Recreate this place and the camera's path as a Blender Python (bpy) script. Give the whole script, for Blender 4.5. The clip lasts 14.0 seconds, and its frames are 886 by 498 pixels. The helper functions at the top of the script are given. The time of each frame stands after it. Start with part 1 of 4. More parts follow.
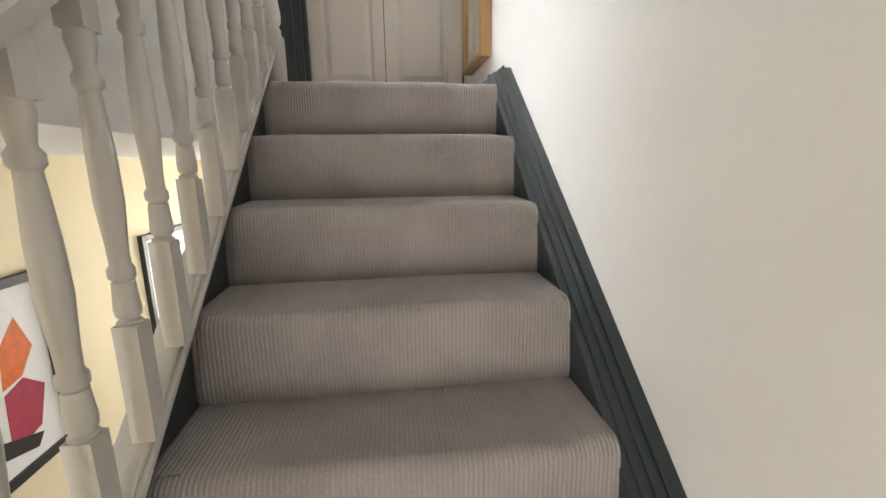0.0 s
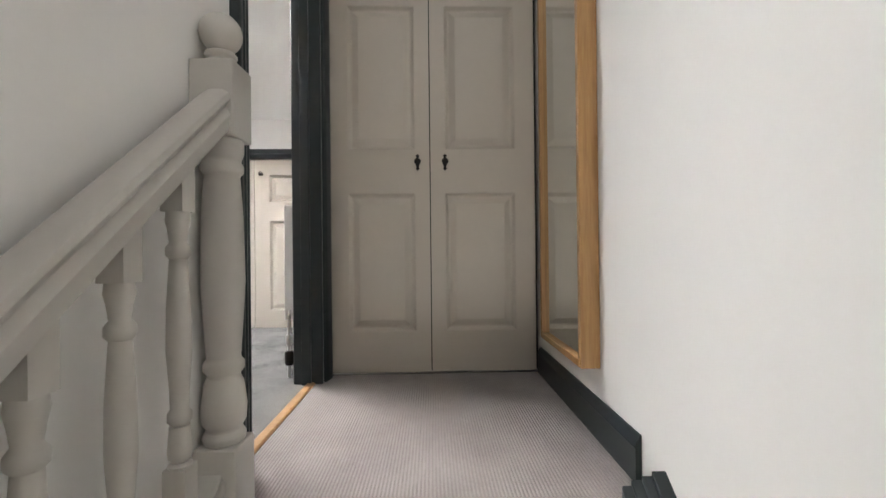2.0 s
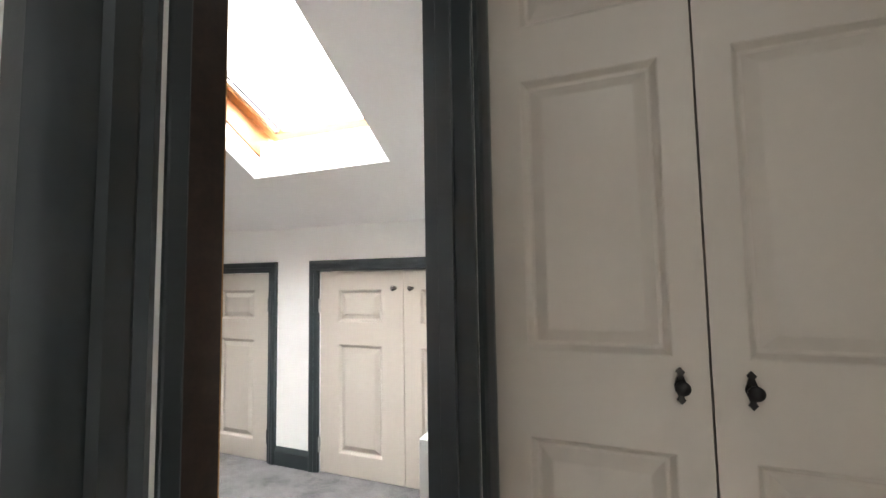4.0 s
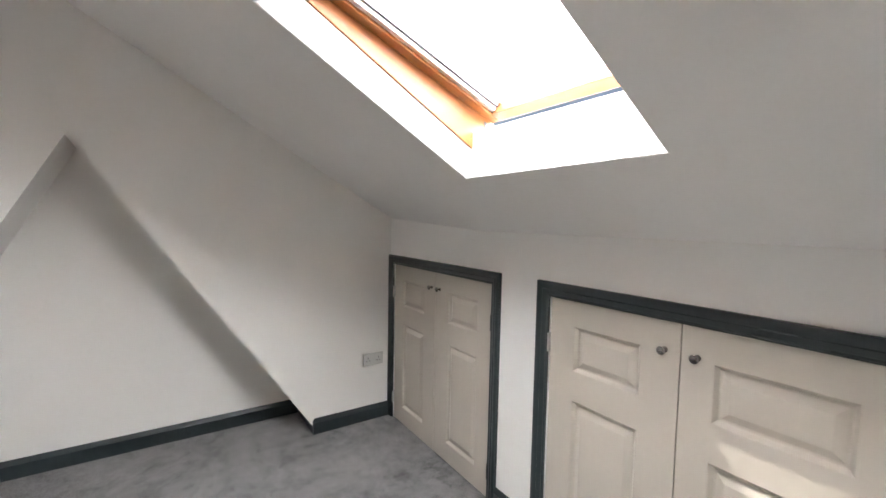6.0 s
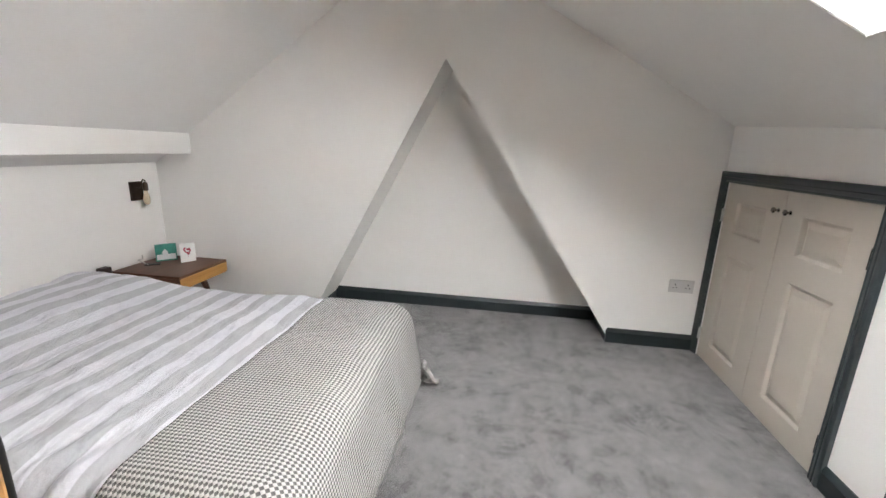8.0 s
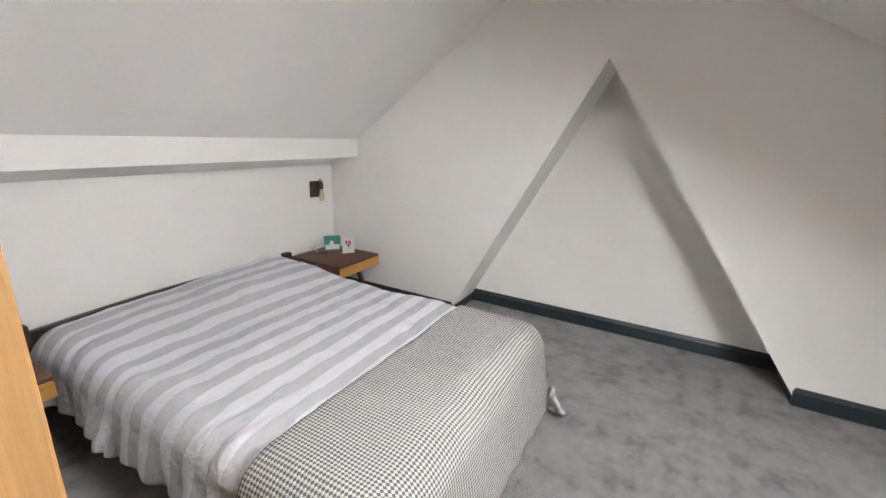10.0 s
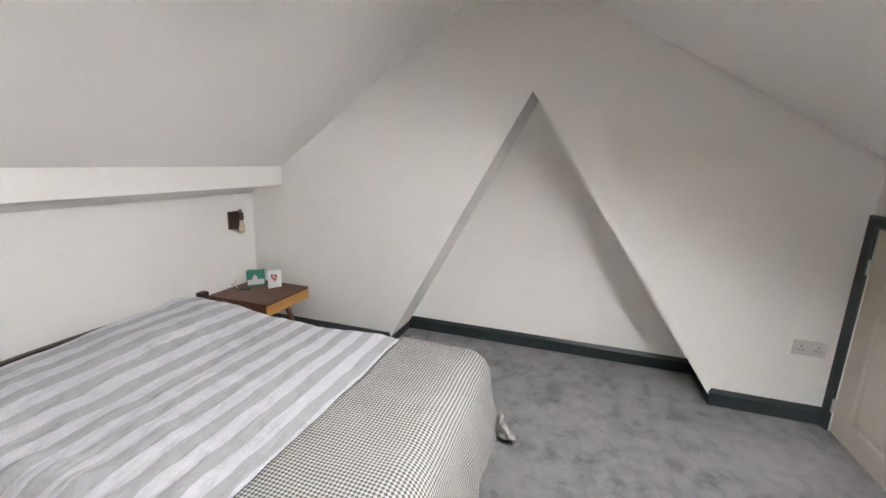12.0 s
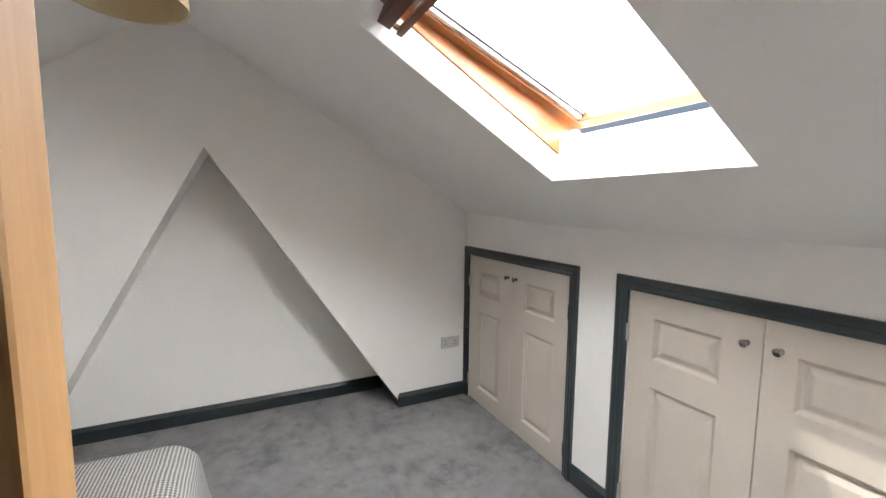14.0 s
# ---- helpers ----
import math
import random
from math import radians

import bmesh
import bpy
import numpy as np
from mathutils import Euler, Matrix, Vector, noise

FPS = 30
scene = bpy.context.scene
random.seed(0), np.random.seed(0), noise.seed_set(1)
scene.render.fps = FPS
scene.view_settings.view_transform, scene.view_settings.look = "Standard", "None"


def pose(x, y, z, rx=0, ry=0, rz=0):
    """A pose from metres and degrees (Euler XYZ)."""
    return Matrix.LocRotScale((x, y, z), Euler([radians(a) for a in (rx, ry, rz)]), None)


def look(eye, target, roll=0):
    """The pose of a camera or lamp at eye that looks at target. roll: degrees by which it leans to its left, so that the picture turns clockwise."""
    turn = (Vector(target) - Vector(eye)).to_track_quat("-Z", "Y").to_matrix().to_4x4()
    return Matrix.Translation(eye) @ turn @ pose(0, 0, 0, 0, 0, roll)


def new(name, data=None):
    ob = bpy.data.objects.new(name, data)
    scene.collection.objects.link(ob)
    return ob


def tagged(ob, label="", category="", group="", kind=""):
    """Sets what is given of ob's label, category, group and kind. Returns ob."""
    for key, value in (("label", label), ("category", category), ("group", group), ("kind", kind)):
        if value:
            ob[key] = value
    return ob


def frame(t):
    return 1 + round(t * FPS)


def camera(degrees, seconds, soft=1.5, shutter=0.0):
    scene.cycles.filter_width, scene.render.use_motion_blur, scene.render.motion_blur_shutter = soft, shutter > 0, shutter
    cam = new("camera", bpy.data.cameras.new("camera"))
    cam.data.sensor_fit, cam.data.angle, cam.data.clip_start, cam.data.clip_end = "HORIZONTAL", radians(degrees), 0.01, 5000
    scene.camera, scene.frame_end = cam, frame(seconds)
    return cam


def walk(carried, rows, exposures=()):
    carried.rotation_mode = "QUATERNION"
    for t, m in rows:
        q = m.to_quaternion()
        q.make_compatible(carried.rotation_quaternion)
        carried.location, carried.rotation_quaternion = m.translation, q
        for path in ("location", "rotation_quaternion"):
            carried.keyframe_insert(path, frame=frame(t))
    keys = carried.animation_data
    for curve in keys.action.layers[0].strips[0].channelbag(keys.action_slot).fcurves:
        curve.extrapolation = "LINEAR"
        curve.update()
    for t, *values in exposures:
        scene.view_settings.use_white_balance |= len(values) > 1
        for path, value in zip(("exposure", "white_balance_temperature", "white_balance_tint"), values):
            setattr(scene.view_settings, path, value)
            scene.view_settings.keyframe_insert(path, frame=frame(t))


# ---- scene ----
cam = camera(94.3, 14.0)
PATH = [
    (0, (-0.527, -1.646, -0.3), (-0.276, 0.296, -0.709), -0.65),
    (0.5, (-0.52, -1.389, -0.019), (-0.348, 0.58, -0.326), -0.75),
    (1, (-0.529, -1.155, 0.216), (-0.391, 0.828, 0.0), -0.75),
    (1.2, (-0.52, -1.076, 0.292), (-0.396, 0.914, 0.13), -0.6),
    (1.5, (-0.507, -0.958, 0.406), (-0.402, 1.038, 0.324), -0.45),
    (2, (-0.514, -0.757, 0.583), (-0.458, 1.242, 0.588), -0.6),
    (2.5, (-0.488, -0.574, 0.703), (-0.561, 1.423, 0.788), -0.9),
    (3, (-0.524, -0.323, 0.844), (-0.773, 1.656, 0.98), -1.0),
    (3.2, (-0.565, -0.231, 0.913), (-0.896, 1.737, 1.05), -1.1),
    (5.5, (-1.017, 0.761, 1.641), (-2.483, 2.121, 1.634), 0.9),
    (6, (-1.126, 0.865, 1.641), (-2.781, 1.979, 1.508), 1.1),
    (6.5, (-1.181, 0.900, 1.588), (-2.988, 1.716, 1.328), 1.5),
    (7, (-1.136, 0.886, 1.56), (-3.048, 1.338, 1.187), 1.6),
    (7.5, (-1.076, 0.865, 1.524), (-3.022, 0.949, 1.069), 1.9),
    (8, (-1.018, 0.890, 1.451), (-2.941, 0.615, 0.974), 2.0),
    (8.5, (-1.018, 0.909, 1.428), (-2.881, 0.370, 0.941), 2.2),
    (9, (-1.076, 0.931, 1.509), (-2.856, 0.199, 0.968), 2.1),
    (9.2, (-1.104, 0.934, 1.52), (-2.853, 0.135, 0.973), 2.0),
    (11.4, (-1.173, 0.828, 1.627), (-2.84, -0.144, 1.098), 2.0),
    (11.5, (-1.189, 0.84, 1.622), (-2.869, -0.113, 1.104), 2.0),
    (12, (-1.16, 0.787, 1.594), (-3.018, 0.179, 1.172), 1.8),
    (12.5, (-1.176, 0.717, 1.626), (-3.135, 0.612, 1.235), 1.3),
    (13, (-1.104, 0.657, 1.649), (-3.04, 1.020, 1.3), 0.9),
    (13.5, (-1.052, 0.629, 1.674), (-2.909, 1.314, 1.385), 0.7),
    (14, (-1.023, 0.605, 1.707), (-2.806, 1.487, 1.501), 0.6),
]
walk(cam, [(t, look(eye, target, roll)) for t, eye, target, roll in PATH],
     [(0, 1.05), (1.0, 0.75), (2.5, 0.42), (3.2, 0.5), (5.5, 0.12), (6.5, -0.3), (7.5, -0.12), (8.5, 0.15), (9.0, 0.05), (11.4, -0.03), (12.5, 0.02), (14, -0.12)])

# ---- world and light ----
world = bpy.data.worlds.new("sky")
scene.world = world
world.use_nodes = True
wn = world.node_tree
sky = wn.nodes.new("ShaderNodeTexSky")
sky.sky_type = "NISHITA"
sky.sun_disc = False
sky.dust_density = 6.0
SUN_DIR = Vector((-1.1, -0.93, 2.0)).normalized()
sky.sun_elevation = math.asin(SUN_DIR.z)
sky.sun_rotation = math.atan2(SUN_DIR.x, SUN_DIR.y)
wn.links.new(sky.outputs[0], wn.nodes["Background"].inputs[0])
wn.nodes["Background"].inputs[1].default_value = 0.15

sun = new("sun", bpy.data.lights.new("sun", "SUN"))
sun.data.energy = 5.0
sun.data.angle = radians(0.6)
sun.data.color = (1.0, 0.95, 0.88)
sun.matrix_world = look(SUN_DIR * 30, (0, 0, 0))


def area(name, eye, target, w, h, watts, color):
    lamp = new(name, bpy.data.lights.new(name, "AREA"))
    lamp.data.shape, lamp.data.size, lamp.data.size_y = "RECTANGLE", w, h
    lamp.data.energy, lamp.data.color = watts, color
    lamp.matrix_world = look(eye, target)
    return lamp


# daylight outside the bedroom's roof window; the stair and hall lamps are added fill
area("skylight_daylight", (-1.95, 2.16, 2.53), (-1.95, 1.66, 1.66), 3.7, 3.3, 2100, (0.985, 0.987, 1.0))
# added lamp in an invented roof opening, unseen, to brighten the stair
area("stair_fill", (-0.5, -0.50, 2.42), (-0.5, -0.25, 1.4), 0.6, 0.6, 3.2, (1.0, 0.98, 0.96))
# added lamp in an invented opening of the hall's end wall, unseen
area("hall_fill", (-1.1, -4.40, -1.2), (-1.0, 0, -0.4), 0.95, 1.1, 34, (1.0, 0.98, 0.96))
# second added lamp, unseen, that brightens the cream hall wall
area("hall_far_fill", (-1.6, 2.80, -1.3), (-1.9, 0, -1.4), 0.75, 0.95, 16, (1.0, 0.97, 0.92))


# ---- materials ----
def mat(name, rough=0.5, metal=0.0):
    m = bpy.data.materials.new(name)
    m.use_nodes = True
    b = m.node_tree.nodes["Principled BSDF"]
    b.inputs["Roughness"].default_value = rough
    b.inputs["Metallic"].default_value = metal
    return m, m.node_tree, b


def link(nt, a, b):
    nt.links.new(a, b)


def coords(nt, scale=(1, 1, 1)):
    tc = nt.nodes.new("ShaderNodeTexCoord")
    mp = nt.nodes.new("ShaderNodeMapping")
    mp.inputs["Scale"].default_value = scale
    link(nt, tc.outputs["Object"], mp.inputs["Vector"])
    return mp.outputs["Vector"]


def tex(nt, vec, scale, detail=3.0, rough=0.5):
    n = nt.nodes.new("ShaderNodeTexNoise")
    n.inputs["Scale"].default_value = scale
    n.inputs["Detail"].default_value = detail
    n.inputs["Roughness"].default_value = rough
    link(nt, vec, n.inputs["Vector"])
    return n.outputs["Fac"]


def ramp(nt, fac, stops):
    r = nt.nodes.new("ShaderNodeValToRGB")
    el = r.color_ramp.elements
    el[0].position, el[0].color = stops[0][0], (*stops[0][1], 1)
    el[1].position, el[1].color = stops[-1][0], (*stops[-1][1], 1)
    for p, c in stops[1:-1]:
        e = el.new(p)
        e.color = (*c, 1)
    link(nt, fac, r.inputs[0])
    return r.outputs[0]


def calc(nt, op, a, b=None):
    n = nt.nodes.new("ShaderNodeMath")
    n.operation = op
    for i, v in enumerate((a, b)):
        if v is None:
            continue
        if isinstance(v, (int, float)):
            n.inputs[i].default_value = v
        else:
            link(nt, v, n.inputs[i])
    return n.outputs[0]


def blend(nt, fac, a, b):
    n = nt.nodes.new("ShaderNodeMix")
    n.data_type = "RGBA"
    for key, v in ((0, fac), (6, a), (7, b)):
        if isinstance(v, tuple):
            n.inputs[key].default_value = (*v, 1)
        elif isinstance(v, (int, float)):
            n.inputs[key].default_value = v
        else:
            link(nt, v, n.inputs[key])
    return n.outputs[2]


def bump(nt, bsdf, height, strength=0.3, dist=0.002):
    n = nt.nodes.new("ShaderNodeBump")
    n.inputs["Strength"].default_value = strength
    n.inputs["Distance"].default_value = dist
    link(nt, height, n.inputs["Height"])
    link(nt, n.outputs[0], bsdf.inputs["Normal"])


def painted(name, c, rough=0.5, grain=60.0, strength=0.12, vary=0.06):
    m, nt, b = mat(name, rough)
    v = coords(nt)
    lo = tuple(x * (1 - vary) for x in c)
    hi = tuple(min(1, x * (1 + vary)) for x in c)
    f = calc(nt, "ADD", calc(nt, "MULTIPLY", tex(nt, v, 1.7, 4), 0.75), calc(nt, "MULTIPLY", tex(nt, v, grain, 3), 0.25))
    link(nt, ramp(nt, f, [(0.3, lo), (0.7, hi)]), b.inputs["Base Color"])
    bump(nt, b, calc(nt, "ADD", tex(nt, v, grain * 2.5, 3), calc(nt, "MULTIPLY", tex(nt, v, 5, 2), 1.5)), strength, 0.0015)
    return m


def wood(name, dark, light, axis=2, rough=0.45, scale=1.0):
    m, nt, b = mat(name, rough)
    s = [14.0 * scale] * 3
    s[axis] = 0.9 * scale
    v = coords(nt, s)
    f = tex(nt, v, 2.2, 6, 0.6)
    fine = tex(nt, v, 11, 4, 0.7)
    mixf = calc(nt, "ADD", calc(nt, "MULTIPLY", f, 0.65), calc(nt, "MULTIPLY", fine, 0.35))
    link(nt, ramp(nt, mixf, [(0.32, dark), (0.5, tuple((a + c) / 2 for a, c in zip(dark, light))), (0.66, light)]), b.inputs["Base Color"])
    bump(nt, b, mixf, 0.15, 0.001)
    return m


M_WALL = painted("white_emulsion", (0.865, 0.852, 0.828), 0.75, 90, 0.10, 0.02)
M_CEIL = painted("ceiling_paint", (0.855, 0.845, 0.828), 0.8, 70, 0.12, 0.025)
M_CREAM = painted("cream_emulsion", (0.78, 0.68, 0.46), 0.7, 80, 0.1, 0.03)
M_TRIM = painted("dark_green_grey_gloss", (0.020, 0.027, 0.030), 0.36, 45, 0.10, 0.18)
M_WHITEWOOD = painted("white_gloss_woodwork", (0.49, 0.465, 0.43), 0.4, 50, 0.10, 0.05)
M_REVEAL = painted("white_reveal", (0.84, 0.84, 0.84), 0.6, 60, 0.06, 0.02)
M_OAK = wood("oak", (0.27, 0.135, 0.048), (0.43, 0.25, 0.10), 2)
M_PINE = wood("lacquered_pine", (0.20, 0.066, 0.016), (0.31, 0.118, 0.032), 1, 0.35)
# cross rails: darker copy of the pine, shade put into colour against glare
M_PINE_X_DIM = wood("lacquered_pine_cross_dimmed", (0.13, 0.042, 0.010), (0.20, 0.072, 0.019), 0, 0.35)
M_WALNUT = wood("dark_walnut", (0.050, 0.018, 0.009), (0.125, 0.046, 0.022), 0, 0.52)
M_DARKWOOD = wood("black_stained_wood_and_door_shade", (0.014, 0.008, 0.006), (0.040, 0.020, 0.014), 0, 0.4)
M_DRAWER = wood("golden_oak_drawer", (0.32, 0.15, 0.04), (0.52, 0.28, 0.08), 0, 0.45)


def door_paint():
    m = painted("stone_grey_door_paint", (0.50, 0.455, 0.395), 0.42, 40, 0.10, 0.035)
    return m


M_DOOR = door_paint()


def simple(name, c, rough, metal=0.0, vary=0.25):
    m, nt, b = mat(name, rough, metal)
    v = coords(nt)
    link(nt, ramp(nt, tex(nt, v, 25, 4), [(0.3, tuple(x * (1 - vary) for x in c)), (0.7, c)]), b.inputs["Base Color"])
    bump(nt, b, tex(nt, v, 160, 2), 0.08, 0.0006)
    return m


M_IRON = simple("black_iron", (0.02, 0.018, 0.017), 0.45, 0.6)
M_CHROME = simple("smoked_chrome", (0.30, 0.28, 0.27), 0.18, 1.0)
M_STEEL = simple("steel_hinge", (0.62, 0.62, 0.60), 0.3, 1.0)
M_BRONZE = simple("aged_bronze", (0.09, 0.062, 0.045), 0.42, 0.85)
M_PLASTIC = simple("white_plastic", (0.60, 0.59, 0.575), 0.35, 0.0, 0.03)
M_DARKHOLE = simple("dark_slot", (0.02, 0.02, 0.02), 0.6)
M_RAD = simple("white_enamel", (0.78, 0.77, 0.75), 0.3, 0.0, 0.03)
M_TEAL = simple("teal_card", (0.05, 0.26, 0.20), 0.5)
M_CARD = simple("white_card", (0.78, 0.77, 0.76), 0.55, 0.0, 0.04)
M_RED = simple("crimson_print", (0.42, 0.03, 0.07), 0.5)
M_ORANGE = simple("orange_print", (0.75, 0.16, 0.03), 0.5)
M_BLACK = simple("black_frame_paint_and_gap_shade", (0.018, 0.016, 0.015), 0.45)
M_GREYBAR = simple("grey_blind_rail", (0.13, 0.12, 0.13), 0.4, 0.3)
M_TASSEL = simple("grey_yarn", (0.42, 0.41, 0.39), 0.95, 0.0, 0.8)
M_SHADE = simple("linen_lampshade", (0.42, 0.33, 0.20), 0.85, 0.0, 0.2)
M_SHADE_IN = simple("lampshade_lining", (0.55, 0.45, 0.28), 0.5, 0.0, 0.1)


def carpet_bedroom():
    m, nt, b = mat("grey_pile_carpet", 0.95)
    v = coords(nt)
    big = tex(nt, v, 2.3, 6, 0.66)
    mid = tex(nt, v, 7.5, 8, 0.74)
    fine = tex(nt, v, 170, 3, 0.8)
    f = calc(nt, "ADD", calc(nt, "ADD", calc(nt, "MULTIPLY", big, 0.27), calc(nt, "MULTIPLY", mid, 0.45)), calc(nt, "MULTIPLY", fine, 0.28))
    link(nt, ramp(nt, f, [(0.405, (0.034, 0.033, 0.032)), (0.456, (0.050, 0.048, 0.047)), (0.471, (0.100, 0.097, 0.094)), (0.57, (0.158, 0.152, 0.147))]), b.inputs["Base Color"])
    h = calc(nt, "ADD", fine, calc(nt, "MULTIPLY", mid, 2.0))
    bump(nt, b, h, 0.9, 0.008)
    b.inputs["Sheen Weight"].default_value = 0.25
    return m


def carpet_ribbed():
    m, nt, b = mat("taupe_ribbed_stair_carpet", 0.95)
    v = coords(nt)
    sep = nt.nodes.new("ShaderNodeSeparateXYZ")
    link(nt, v, sep.inputs[0])
    ribs = calc(nt, "SINE", calc(nt, "MULTIPLY", sep.outputs[0], 2 * math.pi / 0.0095))
    big = tex(nt, v, 5, 4)
    fine = tex(nt, v, 260, 3, 0.8)
    f = calc(nt, "ADD", calc(nt, "ADD", calc(nt, "MULTIPLY", ribs, 0.035), calc(nt, "MULTIPLY", big, 0.45)), calc(nt, "MULTIPLY", fine, 0.55))
    link(nt, ramp(nt, f, [(0.33, (0.185, 0.160, 0.150)), (0.66, (0.315, 0.280, 0.264))]), b.inputs["Base Color"])
    bump(nt, b, calc(nt, "ADD", ribs, fine), 0.42, 0.0025)
    b.inputs["Sheen Weight"].default_value = 0.2
    return m


def striped_cotton():
    m, nt, b = mat("grey_striped_cotton", 0.9)
    uv = nt.nodes.new("ShaderNodeUVMap")
    sep = nt.nodes.new("ShaderNodeSeparateXYZ")
    link(nt, uv.outputs[0], sep.inputs[0])
    v = coords(nt)
    wave = calc(nt, "SINE", calc(nt, "MULTIPLY", sep.outputs[1], 2 * math.pi / 0.150))
    f = calc(nt, "ADD", calc(nt, "MULTIPLY", wave, 6.0), 0.5)
    n = nt.nodes.new("ShaderNodeClamp")
    link(nt, f, n.inputs[0])
    c = blend(nt, n.outputs[0], (0.68, 0.68, 0.72), (0.455, 0.457, 0.482))
    weave = tex(nt, v, 340, 2, 0.7)
    link(nt, blend(nt, calc(nt, "MULTIPLY", weave, 0.12), c, (0.3, 0.3, 0.32)), b.inputs["Base Color"])
    bump(nt, b, calc(nt, "ADD", calc(nt, "MULTIPLY", weave, 0.3), calc(nt, "MULTIPLY", tex(nt, coords(nt, (0.35, 1.0, 1.0)), 20, 5), 2.4)), 0.75, 0.012)
    return m


def woven_throw():
    m, nt, b = mat("black_white_woven_throw", 0.95)
    uv = nt.nodes.new("ShaderNodeUVMap")
    sep = nt.nodes.new("ShaderNodeSeparateXYZ")
    link(nt, uv.outputs[0], sep.inputs[0])
    k = 2 * math.pi / 0.0155
    u = calc(nt, "SINE", calc(nt, "MULTIPLY", sep.outputs[0], k))
    w = calc(nt, "SINE", calc(nt, "MULTIPLY", sep.outputs[1], k))
    n = nt.nodes.new("ShaderNodeClamp")
    link(nt, calc(nt, "ADD", calc(nt, "MULTIPLY", calc(nt, "ADD", u, w), 1.3), 0.55), n.inputs[0])
    v = coords(nt)
    c = blend(nt, n.outputs[0], (0.10, 0.097, 0.094), (0.47, 0.458, 0.44))
    link(nt, c, b.inputs["Base Color"])
    bump(nt, b, calc(nt, "ADD", calc(nt, "ADD", u, w), tex(nt, v, 300, 2)), 0.5, 0.003)
    return m


M_CARPET = carpet_bedroom()
M_RIB = carpet_ribbed()
M_DUVET = striped_cotton()
M_THROW = woven_throw()

m, nt, b = mat("mirror_glass", 0.01, 1.0)
b.inputs["Base Color"].default_value = (0.80, 0.82, 0.80, 1)
M_MIRROR = m
m, nt, b = mat("window_glass", 0.0)
b.inputs["Transmission Weight"].default_value = 1.0
b.inputs["IOR"].default_value = 1.02
M_GLASS = m
m, nt, b = mat("amber_bulb_glass", 0.05)
b.inputs["Base Color"].default_value = (0.95, 0.82, 0.60, 1)
b.inputs["Transmission Weight"].default_value = 0.45
M_BULB = m

m, nt, b = mat("frosted_glass", 0.7)
b.inputs["Base Color"].default_value = (0.85, 0.87, 0.88, 1)
b.inputs["Transmission Weight"].default_value = 0.6
M_FROST = m
M_ALU = simple("aluminium_bead", (0.66, 0.65, 0.63), 0.35, 0.7, 0.08)

